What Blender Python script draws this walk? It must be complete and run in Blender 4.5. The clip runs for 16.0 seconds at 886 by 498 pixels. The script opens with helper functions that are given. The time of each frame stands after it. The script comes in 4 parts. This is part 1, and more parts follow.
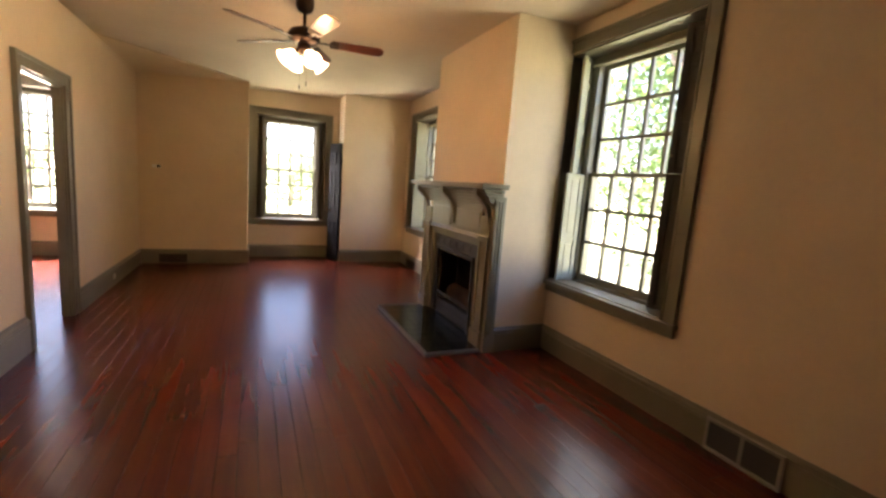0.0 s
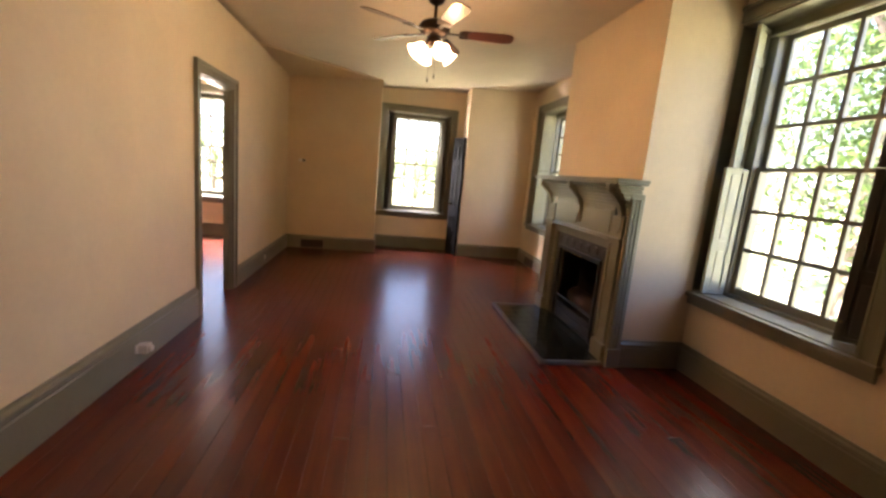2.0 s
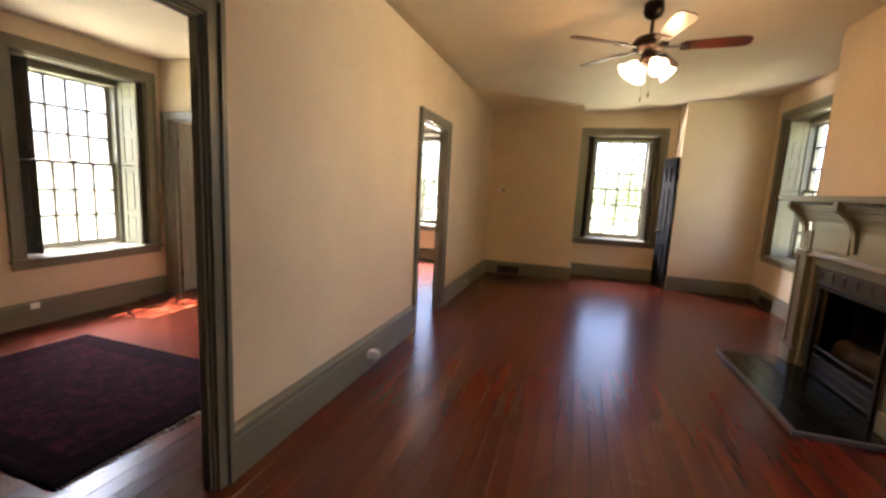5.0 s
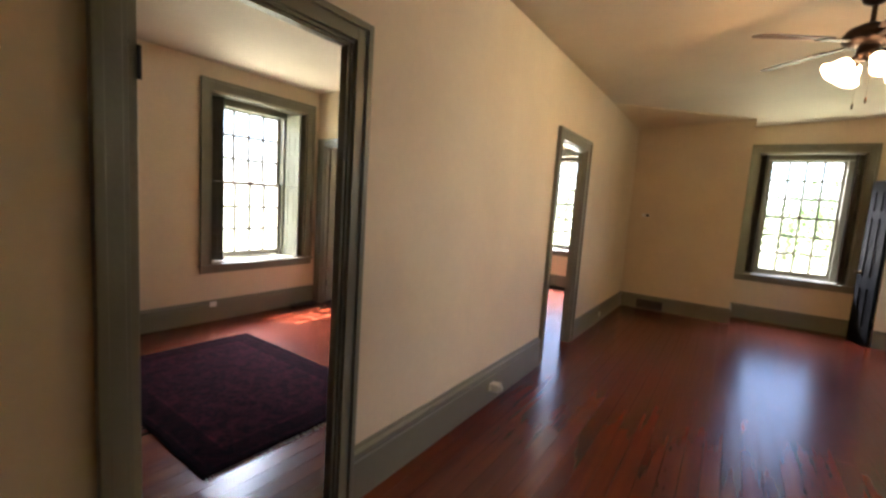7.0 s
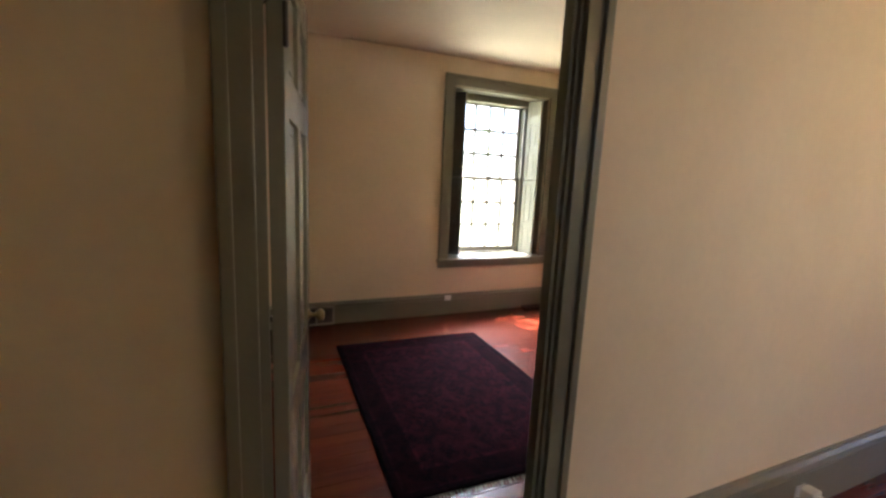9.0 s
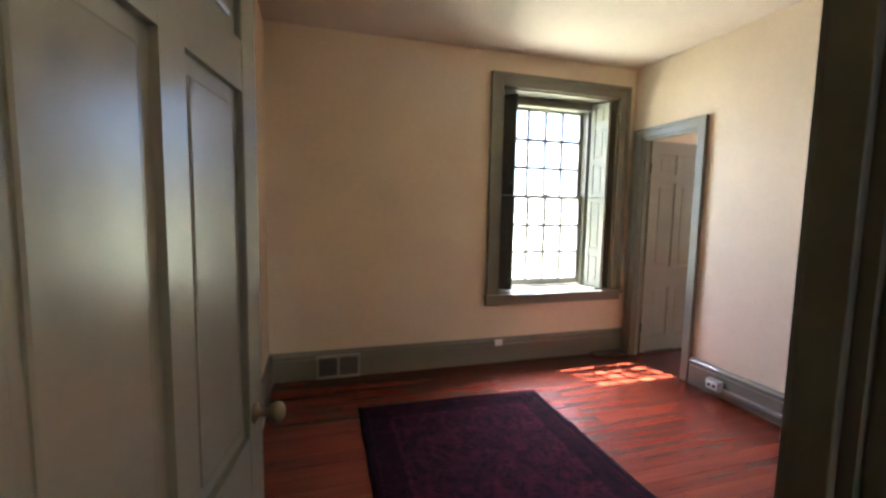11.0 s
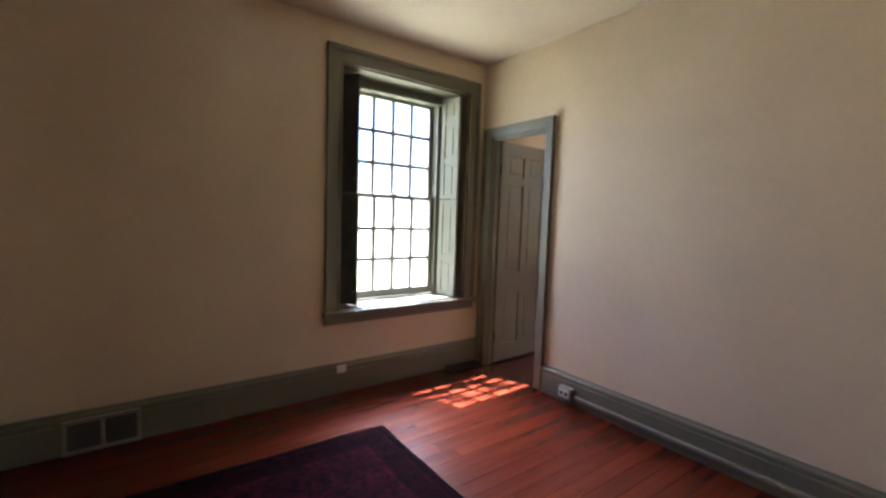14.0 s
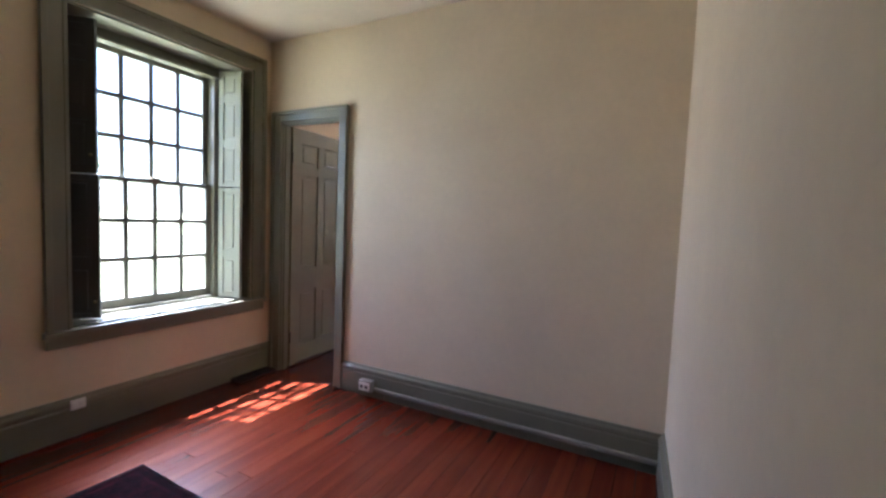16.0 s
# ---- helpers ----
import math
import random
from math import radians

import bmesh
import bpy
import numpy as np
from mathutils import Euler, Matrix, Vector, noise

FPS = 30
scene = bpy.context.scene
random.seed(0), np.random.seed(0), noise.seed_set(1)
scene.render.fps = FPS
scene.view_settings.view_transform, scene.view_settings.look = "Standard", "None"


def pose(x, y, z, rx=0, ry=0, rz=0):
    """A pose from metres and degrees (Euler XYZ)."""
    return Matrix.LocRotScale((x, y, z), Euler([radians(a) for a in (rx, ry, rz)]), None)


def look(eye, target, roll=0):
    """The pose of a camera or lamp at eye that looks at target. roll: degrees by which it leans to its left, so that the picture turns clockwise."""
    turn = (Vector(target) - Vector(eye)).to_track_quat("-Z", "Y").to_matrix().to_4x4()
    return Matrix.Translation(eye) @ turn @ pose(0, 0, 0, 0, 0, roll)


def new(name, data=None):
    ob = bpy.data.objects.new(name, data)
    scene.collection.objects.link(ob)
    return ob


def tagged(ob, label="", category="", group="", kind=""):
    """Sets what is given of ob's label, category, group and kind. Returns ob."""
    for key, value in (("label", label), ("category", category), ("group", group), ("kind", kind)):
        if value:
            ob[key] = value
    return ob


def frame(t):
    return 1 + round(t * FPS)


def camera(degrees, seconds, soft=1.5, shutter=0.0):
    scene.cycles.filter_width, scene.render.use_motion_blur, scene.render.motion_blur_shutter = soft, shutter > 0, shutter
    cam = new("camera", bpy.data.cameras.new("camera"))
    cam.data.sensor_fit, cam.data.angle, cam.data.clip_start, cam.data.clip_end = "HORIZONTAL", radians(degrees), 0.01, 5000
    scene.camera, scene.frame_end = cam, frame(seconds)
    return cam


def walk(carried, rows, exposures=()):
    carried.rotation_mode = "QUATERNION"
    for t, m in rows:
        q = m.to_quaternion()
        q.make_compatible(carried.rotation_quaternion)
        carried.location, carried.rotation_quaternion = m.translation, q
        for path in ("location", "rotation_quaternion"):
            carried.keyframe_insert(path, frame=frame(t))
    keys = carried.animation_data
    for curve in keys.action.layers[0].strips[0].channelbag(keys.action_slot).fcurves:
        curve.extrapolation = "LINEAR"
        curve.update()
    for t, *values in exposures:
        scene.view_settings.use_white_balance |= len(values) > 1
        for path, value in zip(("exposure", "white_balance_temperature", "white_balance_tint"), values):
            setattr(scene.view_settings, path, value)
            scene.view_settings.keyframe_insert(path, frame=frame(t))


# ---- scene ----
cam = camera(92.2, 16.0, soft=2.7)
PATH = [
    (0, (0.308, 0.514, 1.438), (1.125, 2.317, 1.156), 4.5),
    (0.5, (0.337, 0.583, 1.438), (1.083, 2.409, 1.109), 4.4),
    (1, (0.356, 0.628, 1.428), (0.961, 2.503, 1.082), 4.3),
    (1.5, (0.345, 0.654, 1.429), (0.789, 2.573, 1.083), 4.6),
    (2, (0.341, 0.67, 1.422), (0.637, 2.617, 1.075), 5.2),
    (2.5, (0.317, 0.679, 1.432), (0.454, 2.648, 1.104), 4.7),
    (3, (0.292, 0.679, 1.442), (0.254, 2.653, 1.127), 4.2),
    (3.5, (0.282, 0.691, 1.443), (0.077, 2.656, 1.135), 3.9),
    (4, (0.266, 0.677, 1.437), (-0.096, 2.622, 1.145), 3.7),
    (6.5, (0.211, 0.7, 1.419), (-0.71, 2.458, 1.172), 3.2),
    (7, (0.142, 0.824, 1.438), (-0.966, 2.474, 1.215), 3.9),
    (7.5, (0.077, 0.888, 1.437), (-1.226, 2.384, 1.183), 2.4),
    (8, (0.012, 1.044, 1.447), (-1.478, 2.347, 1.164), 1.6),
    (8.5, (-0.063, 1.185, 1.434), (-1.762, 2.195, 1.129), 2.5),
    (9, (-0.234, 1.29, 1.452), (-2.042, 2.081, 1.13), 2.6),
    (9.5, (-0.432, 1.371, 1.438), (-2.298, 2.04, 1.175), 2.2),
    (12, (-1.168, 1.745, 1.329), (-3.063, 2.304, 1.184), 1.6),
    (12.5, (-1.227, 1.822, 1.344), (-3.138, 2.407, 1.282), 2.3),
    (13, (-1.294, 1.86, 1.322), (-3.166, 2.552, 1.188), 2.9),
    (13.5, (-1.376, 1.866, 1.328), (-3.133, 2.808, 1.174), 2.3),
    (14, (-1.423, 1.901, 1.325), (-3.022, 3.092, 1.177), 1.9),
    (14.5, (-1.45, 1.915, 1.304), (-2.894, 3.293, 1.169), 1.6),
    (15, (-1.45, 1.933, 1.335), (-2.687, 3.499, 1.196), 2.1),
    (15.5, (-1.455, 1.936, 1.314), (-2.494, 3.642, 1.213), 2.4),
    (16, (-1.46, 1.997, 1.297), (-2.366, 3.775, 1.164), 2.3),
]
walk(cam, [(t, look(eye, target, roll)) for t, eye, target, roll in PATH],
     exposures=[(0.0, 4.95, 6750, 28), (4.0, 5.1, 6600, 26), (6.5, 5.0, 6050, 21), (9.5, 5.0, 6000, 21), (12.0, 5.25, 5250, 19),
                (12.5, 5.05, 5400, 20), (13.5, 4.47, 5500, 20), (14.5, 4.33, 5450, 20), (16.0, 4.37, 5150, 19)])

# ---- world, sun, lamps, exposure ----
SUN_WAY = Vector((0.45, 0.18, -1.0)).normalized()
world = bpy.data.worlds.new("world")
scene.world = world
world.use_nodes = True
wn = world.node_tree
sky = wn.nodes.new("ShaderNodeTexSky")
sky.sky_type = 'NISHITA'
sky.sun_disc = False
sky.sun_elevation = math.asin(-SUN_WAY.z)
sky.sun_rotation = math.atan2(-SUN_WAY.x, -SUN_WAY.y)
wn.links.new(sky.outputs[0], wn.nodes["Background"].inputs[0])
wn.nodes["Background"].inputs[1].default_value = 0.055
sun = new("sun", bpy.data.lights.new("sun", 'SUN'))
sun.data.energy, sun.data.angle, sun.data.color = 5.0, radians(0.6), (1.0, 0.96, 0.89)
sun.matrix_world = look((-20, -12, 28), (-20 + SUN_WAY.x, -12 + SUN_WAY.y, 28 + SUN_WAY.z))


def window_lamp(name, eye, target, wide, high, watts, colour):
    """Daylight falling in through a window from the sky above it or the lit ground below it."""
    lamp = new(name, bpy.data.lights.new(name, 'AREA'))
    lamp.data.shape, lamp.data.size, lamp.data.size_y = 'RECTANGLE', wide, high
    lamp.data.energy, lamp.data.color = watts, colour
    lamp.matrix_world = look(eye, target)


SKY_TINT, GROUND_TINT = (0.94, 0.97, 1.0), (1.0, 0.94, 0.82)
window_lamp("west_sky_light", (-7.0, 5.4, 5.7), (-2.6, 2.9, 1.0), 5.0, 3.0, 390, SKY_TINT)
window_lamp("west_low_sky_light", (-7.6, 2.9, 2.3), (-1.3, 3.3, 1.3), 2.4, 2.6, 11, SKY_TINT)
window_lamp("west_ground_light", (-6.3, 3.7, -0.35), (-3.2, 3.2, 2.0), 3.0, 1.6, 5, GROUND_TINT)
window_lamp("side_sky_light", (-2.47, 10.6, 4.4), (-2.3, 7.0, 0.7), 2.2, 1.4, 360, SKY_TINT)
window_lamp("side_ground_light", (-2.47, 10.8, -0.3), (-2.3, 7.0, 2.0), 2.4, 1.5, 85, GROUND_TINT)
window_lamp("north_sky_light", (0.92, 10.4, 4.6), (0.9, 7.2, 0.9), 2.2, 1.4, 34, SKY_TINT)
window_lamp("east_sky_light", (8.6, 7.2, 8.0), (0.4, 2.6, 1.0), 7.0, 5.0, 60, SKY_TINT)
window_lamp("east_low_sky_light", (6.8, 3.3, 2.3), (-1.2, 3.6, 1.2), 1.6, 2.6, 4.5, SKY_TINT)


# ---- materials ----
def mat(name):
    m = bpy.data.materials.new(name)
    m.use_nodes = True
    nt = m.node_tree
    return m, nt, nt.nodes["Principled BSDF"]


def nd(nt, kind, **kw):
    n = nt.nodes.new(kind)
    for k, v in kw.items():
        n.inputs[k].default_value = v
    return n


def ramp(nt, fac, stops):
    r = nt.nodes.new("ShaderNodeValToRGB")
    els = r.color_ramp.elements
    while len(els) < len(stops):
        els.new(0.5)
    for e, (p, c) in zip(els, stops):
        e.position, e.color = p, (*c, 1)
    nt.links.new(fac, r.inputs[0])
    return r.outputs[0]


def position(nt, scale=(1, 1, 1), shift=None):
    g = nt.nodes.new("ShaderNodeNewGeometry")
    mp = nt.nodes.new("ShaderNodeMapping")
    mp.inputs["Scale"].default_value = scale
    nt.links.new(g.outputs["Position"], mp.inputs["Vector"])
    if shift is not None:
        nt.links.new(shift, mp.inputs["Location"])
    return mp.outputs[0]


def noise_tex(nt, vec, scale, detail=4.0, rough=0.55):
    n = nd(nt, "ShaderNodeTexNoise", Scale=scale, Detail=detail, Roughness=rough)
    nt.links.new(vec, n.inputs["Vector"])
    return n.outputs["Fac"]


def bump(nt, bsdf, height, strength, dist=0.01):
    b = nd(nt, "ShaderNodeBump", Strength=strength, Distance=dist)
    nt.links.new(height, b.inputs["Height"])
    nt.links.new(b.outputs[0], bsdf.inputs["Normal"])


def rough_range(nt, bsdf, fac, lo, hi):
    r = nd(nt, "ShaderNodeMapRange")
    r.inputs["To Min"].default_value, r.inputs["To Max"].default_value = lo, hi
    nt.links.new(fac, r.inputs["Value"])
    nt.links.new(r.outputs[0], bsdf.inputs["Roughness"])


def mix_mul(nt, a, b, fac=1.0):
    m = nt.nodes.new("ShaderNodeMix")
    m.data_type, m.blend_type = 'RGBA', 'MULTIPLY'
    m.inputs[0].default_value = fac
    nt.links.new(a, m.inputs[6])
    nt.links.new(b, m.inputs[7])
    return m.outputs[2]


def painted(name, colour, rough=0.45, vary=0.12, grain=60, relief=0.15, dirt=(1, 1, 1)):
    """Painted or plastered surface: a broad drift in tone, a fine grain and slight relief."""
    m, nt, b = mat(name)
    p = position(nt)
    lo = tuple(c * (1 - vary) * d for c, d in zip(colour, dirt))
    hi = tuple(min(1, c * (1 + vary * 0.5)) for c in colour)
    big = noise_tex(nt, p, 1.7, 5, 0.6)
    fine = noise_tex(nt, p, grain, 3)
    col = ramp(nt, big, [(0.3, lo), (0.7, hi)])
    speck = ramp(nt, fine, [(0.3, (0.965, 0.965, 0.965)), (0.7, (1, 1, 1))])
    nt.links.new(mix_mul(nt, col, speck), b.inputs["Base Color"])
    rough_range(nt, b, noise_tex(nt, p, 1.1, 1.0, 0.4), rough - 0.03, rough + 0.04)
    bump(nt, b, fine, relief, 0.004)
    return m


PLASTER = painted("cream_plaster", (0.735, 0.605, 0.435), 0.62, 0.07, 26, 0.035)
CEILING = painted("ceiling_plaster", (0.63, 0.54, 0.44), 0.7, 0.06, 22, 0.07)
TRIM = painted("olive_trim_paint", (0.185, 0.178, 0.132), 0.32, 0.14, 45, 0.18)
# one shutter paint twice: colour carries the light on some leaves, shade on others
TRIM_LIT = painted("lit_sage_paint", (0.42, 0.43, 0.34), 0.36, 0.12, 45, 0.15)
SHUTTER_SHADED = painted("shaded_shutter_paint", (0.075, 0.07, 0.06), 0.4, 0.15, 45, 0.15)
DOOR_PAINT = painted("grey_green_door_paint", (0.26, 0.25, 0.19), 0.26, 0.1, 40, 0.15)
MANTEL = painted("grey_green_mantel_paint", (0.235, 0.232, 0.178), 0.34, 0.12, 50, 0.15)
# near-black door colour stands in for the darkness of the open closet
CLOSET_DARK = painted("unlit_closet_black", (0.003, 0.0028, 0.0026), 0.75, 0.2, 30, 0.2)
CLOSET_DARK.node_tree.nodes["Principled BSDF"].inputs["Specular IOR Level"].default_value = 0.08
WHITE_PLASTIC = painted("white_plastic", (0.78, 0.77, 0.74), 0.35, 0.04, 80, 0.03)
VENT_PAINT = painted("worn_pale_vent_paint", (0.30, 0.29, 0.25), 0.4, 0.2, 60, 0.2)
IRON = painted("dark_iron", (0.022, 0.019, 0.018), 0.45, 0.3, 50, 0.3)
SOOT = painted("sooty_firebox_brick", (0.03, 0.022, 0.02), 0.85, 0.4, 30, 0.5)
SURROUND = painted("dark_slate_surround", (0.05, 0.043, 0.042), 0.35, 0.3, 20, 0.2)
HEARTH_EDGE = painted("grey_stone_edge", (0.13, 0.14, 0.13), 0.35, 0.3, 30, 0.3)
TILE = painted("black_green_hearth_tile", (0.010, 0.012, 0.011), 0.17, 0.4, 18, 0.25)
TILE.node_tree.nodes["Principled BSDF"].inputs["Specular IOR Level"].default_value = 0.3
LOG = painted("charred_log_bark", (0.036, 0.019, 0.015), 0.9, 0.5, 40, 0.8)
CABLE = painted("grey_damper_metal", (0.075, 0.075, 0.078), 0.5, 0.1, 60, 0.05)


def metal(name, colour, rough):
    m, nt, b = mat(name)
    b.inputs["Metallic"].default_value = 1.0
    b.inputs["Base Color"].default_value = (*colour, 1)
    rough_range(nt, b, noise_tex(nt, position(nt), 90), rough - 0.08, rough + 0.12)
    return m


BRASS = metal("aged_brass", (0.24, 0.18, 0.10), 0.3)
BRONZE = metal("oiled_bronze", (0.05, 0.032, 0.024), 0.38)


def floor_boards():
    m, nt, b = mat("red_brown_floor_boards")
    info = nt.nodes.new("ShaderNodeObjectInfo")
    shift = nd(nt, "ShaderNodeVectorMath")
    shift.operation = 'SCALE'
    comb = nt.nodes.new("ShaderNodeCombineXYZ")
    for k in range(3):
        nt.links.new(info.outputs["Random"], comb.inputs[k])
    nt.links.new(comb.outputs[0], shift.inputs[0])
    shift.inputs["Scale"].default_value = 37.0
    p = position(nt, (16, 0.9, 1), shift.outputs[0])
    q = position(nt)
    grain = noise_tex(nt, p, 1.0, 6, 0.62)
    worn = noise_tex(nt, q, 1.3, 5, 0.6)
    fine = noise_tex(nt, position(nt, (160, 9, 1), shift.outputs[0]), 1.0, 3)
    col = ramp(nt, grain, [(0.27, (0.078, 0.0128, 0.0056)), (0.47, (0.111, 0.0180, 0.0070)), (0.72, (0.148, 0.0285, 0.0105))])
    tone = ramp(nt, info.outputs["Random"], [(0.0, (0.80, 0.78, 0.78)), (0.5, (0.96, 0.94, 0.93)), (1.0, (1.1, 1.1, 1.06))])
    stain = ramp(nt, worn, [(0.3, (0.8, 0.78, 0.78)), (0.6, (1, 1, 1))])
    nt.links.new(mix_mul(nt, mix_mul(nt, col, tone), stain), b.inputs["Base Color"])
    rough_range(nt, b, noise_tex(nt, q, 0.8, 1.0, 0.4), 0.22, 0.29)
    b.inputs["Specular IOR Level"].default_value = 0.42
    bump(nt, b, noise_tex(nt, position(nt, (9, 0.7, 1), shift.outputs[0]), 1.0, 2), 0.05, 0.01)
    return m


FLOOR = floor_boards()


def rug_material():
    m, nt, b = mat("dark_wine_woven_rug")
    tc = nt.nodes.new("ShaderNodeTexCoord")
    obj = tc.outputs["Object"]
    vor = nd(nt, "ShaderNodeTexVoronoi", Scale=24.0)
    vor.distance = 'MANHATTAN'
    warp = nd(nt, "ShaderNodeTexNoise", Scale=7.0, Detail=3.0)
    nt.links.new(obj, warp.inputs["Vector"])
    push = nt.nodes.new("ShaderNodeVectorMath")
    push.operation = 'MULTIPLY_ADD'
    push.inputs[1].default_value = (0.16, 0.10, 0.0)
    nt.links.new(warp.outputs["Color"], push.inputs[0])
    nt.links.new(obj, push.inputs[2])
    nt.links.new(push.outputs[0], vor.inputs["Vector"])
    col = ramp(nt, vor.outputs["Distance"], [(0.10, (0.062, 0.006, 0.010)), (0.22, (0.0045, 0.003, 0.007)), (0.5, (0.009, 0.003, 0.0065)), (0.75, (0.026, 0.0045, 0.008))])
    sep = nt.nodes.new("ShaderNodeSeparateXYZ")
    nt.links.new(obj, sep.inputs[0])

    def edge(out, half):
        a = nt.nodes.new("ShaderNodeMath")
        a.operation = 'ABSOLUTE'
        nt.links.new(out, a.inputs[0])
        s = nt.nodes.new("ShaderNodeMath")
        s.operation = 'SUBTRACT'
        s.inputs[0].default_value = half
        nt.links.new(a.outputs[0], s.inputs[1])
        return s.outputs[0]
    mn = nt.nodes.new("ShaderNodeMath")
    mn.operation = 'MINIMUM'
    nt.links.new(edge(sep.outputs[0], 0.95), mn.inputs[0])
    nt.links.new(edge(sep.outputs[1], 0.65), mn.inputs[1])
    band = ramp(nt, mn.outputs[0], [(0.0, (0.35, 0.3, 0.4)), (0.045, (1.0, 1.0, 1.0)), (0.06, (0.5, 0.45, 0.55)), (0.17, (0.6, 0.55, 0.7)), (0.18, (1.5, 1.3, 1.2)), (0.2, (1, 1, 1))])
    band.node.color_ramp.interpolation = 'CONSTANT'
    blot = ramp(nt, noise_tex(nt, obj, 9.0, 5, 0.7), [(0.36, (0.28, 0.32, 0.42)), (0.62, (1.15, 0.8, 0.85))])
    nt.links.new(mix_mul(nt, mix_mul(nt, col, band), blot), b.inputs["Base Color"])
    b.inputs["Roughness"].default_value = 0.95
    b.inputs["Specular IOR Level"].default_value = 0.05
    bump(nt, b, noise_tex(nt, position(nt), 260, 2), 0.6, 0.004)
    return m


RUG = rug_material()
FRINGE = painted("pale_wool_fringe", (0.42, 0.37, 0.30), 0.95, 0.2, 90, 0.2)


def glass_material():
    m, nt, b = mat("window_glass")
    nt.nodes.remove(b)
    t, g = nt.nodes.new("ShaderNodeBsdfTransparent"), nt.nodes.new("ShaderNodeBsdfGlossy")
    g.inputs["Roughness"].default_value = 0.02
    f, mx = nd(nt, "ShaderNodeFresnel", IOR=1.45), nt.nodes.new("ShaderNodeMixShader")
    nt.links.new(f.outputs[0], mx.inputs[0])
    nt.links.new(t.outputs[0], mx.inputs[1])
    nt.links.new(g.outputs[0], mx.inputs[2])
    nt.links.new(mx.outputs[0], nt.nodes["Material Output"].inputs[0])
    return m


GLASS = glass_material()


def glowing(name, colour, strength):
    m, nt, b = mat(name)
    b.inputs["Base Color"].default_value = (0.9, 0.85, 0.75, 1)
    b.inputs["Emission Color"].default_value = (*colour, 1)
    b.inputs["Emission Strength"].default_value = strength
    b.inputs["Roughness"].default_value = 0.4
    return m


SHADE = glowing("lit_frosted_glass", (1.0, 0.72, 0.38), 0.45)


def blade_wood():
    m, nt, b = mat("dark_cherry_blade")
    col = ramp(nt, noise_tex(nt, position(nt, (4, 30, 4)), 1.0, 4), [(0.3, (0.03, 0.008, 0.005)), (0.7, (0.075, 0.02, 0.01))])
    nt.links.new(col, b.inputs["Base Color"])
    b.inputs["Roughness"].default_value = 0.3
    return m


BLADE = blade_wood()


def leafy(name, a, c):
    m, nt, b = mat(name)
    g = nt.nodes.new("ShaderNodeNewGeometry")
    nt.links.new(ramp(nt, g.outputs["Random Per Island"], [(0.0, a), (1.0, c)]), b.inputs["Base Color"])
    b.inputs["Roughness"].default_value = 0.6
    tr = nt.nodes.new("ShaderNodeBsdfTranslucent")
    tr.inputs[0].default_value = (c[0] * 1.3, c[1] * 1.4, c[2], 1)
    mx = nt.nodes.new("ShaderNodeMixShader")
    mx.inputs[0].default_value = 0.4
    nt.links.new(b.outputs[0], mx.inputs[1])
    nt.links.new(tr.outputs[0], mx.inputs[2])
    nt.links.new(mx.outputs[0], nt.nodes["Material Output"].inputs[0])
    return m


LEAF = leafy("green_leaves", (0.022, 0.042, 0.014), (0.062, 0.105, 0.034))
BARK = painted("grey_brown_bark", (0.13, 0.10, 0.08), 0.9, 0.4, 14, 0.9)


def grass_material():
    m, nt, b = mat("sunlit_grass")
    p = position(nt)
    col = ramp(nt, noise_tex(nt, p, 0.35, 6, 0.65), [(0.3, (0.17, 0.20, 0.09)), (0.7, (0.36, 0.35, 0.22))])
    nt.links.new(col, b.inputs["Base Color"])
    b.inputs["Roughness"].default_value = 0.9
    bump(nt, b, noise_tex(nt, p, 30), 0.6, 0.05)
    return m


GRASS = grass_material()


# ---- mesh helpers ----
def mesh_of(name, bm):
    me = bpy.data.meshes.new(name)
    bmesh.ops.recalc_face_normals(bm, faces=bm.faces)
    bm.to_mesh(me)
    bm.free()
    return me


def part(name, bm, material, parent=None, label="", smooth=False):
    me = mesh_of(name, bm)
    me.materials.append(material)
    if smooth:
        for p in me.polygons:
            p.use_smooth = True
    ob = new(name, me)
    if parent is not None:
        ob.parent = parent
    if label:
        ob["label"] = label
    return ob


def box(bm, x0, x1, y0, y1, z0, z1, bevel=0.0, m=None):
    r = bmesh.ops.create_cube(bm, size=1.0)
    vs = r["verts"]
    for v in vs:
        v.co = Vector((x0 + (v.co.x + 0.5) * (x1 - x0), y0 + (v.co.y + 0.5) * (y1 - y0), z0 + (v.co.z + 0.5) * (z1 - z0)))
    if bevel:
        es = {e for v in vs for e in v.link_edges}
        vs = bmesh.ops.bevel(bm, geom=list(es), offset=bevel, segments=2, affect='EDGES', profile=0.6)["verts"]
    if m is not None:
        bmesh.ops.transform(bm, matrix=m, verts=list(set(vs)))
    return bm


def boxes(*dims, bevel=0.0):
    bm = bmesh.new()
    for d in dims:
        box(bm, *d, bevel=bevel)
    return bm


def lathe(bm, profile, n=24, m=None):
    """Turns a profile of (radius, height) about z."""
    rings = []
    for r, z in profile:
        rings.append([bm.verts.new((r * math.cos(2 * math.pi * k / n), r * math.sin(2 * math.pi * k / n), z)) for k in range(n)])
    for a, b in zip(rings, rings[1:]):
        for k in range(n):
            bm.faces.new((a[k], a[(k + 1) % n], b[(k + 1) % n], b[k]))
    if m is not None:
        bmesh.ops.transform(bm, matrix=m, verts=[v for r in rings for v in r])
    return bm


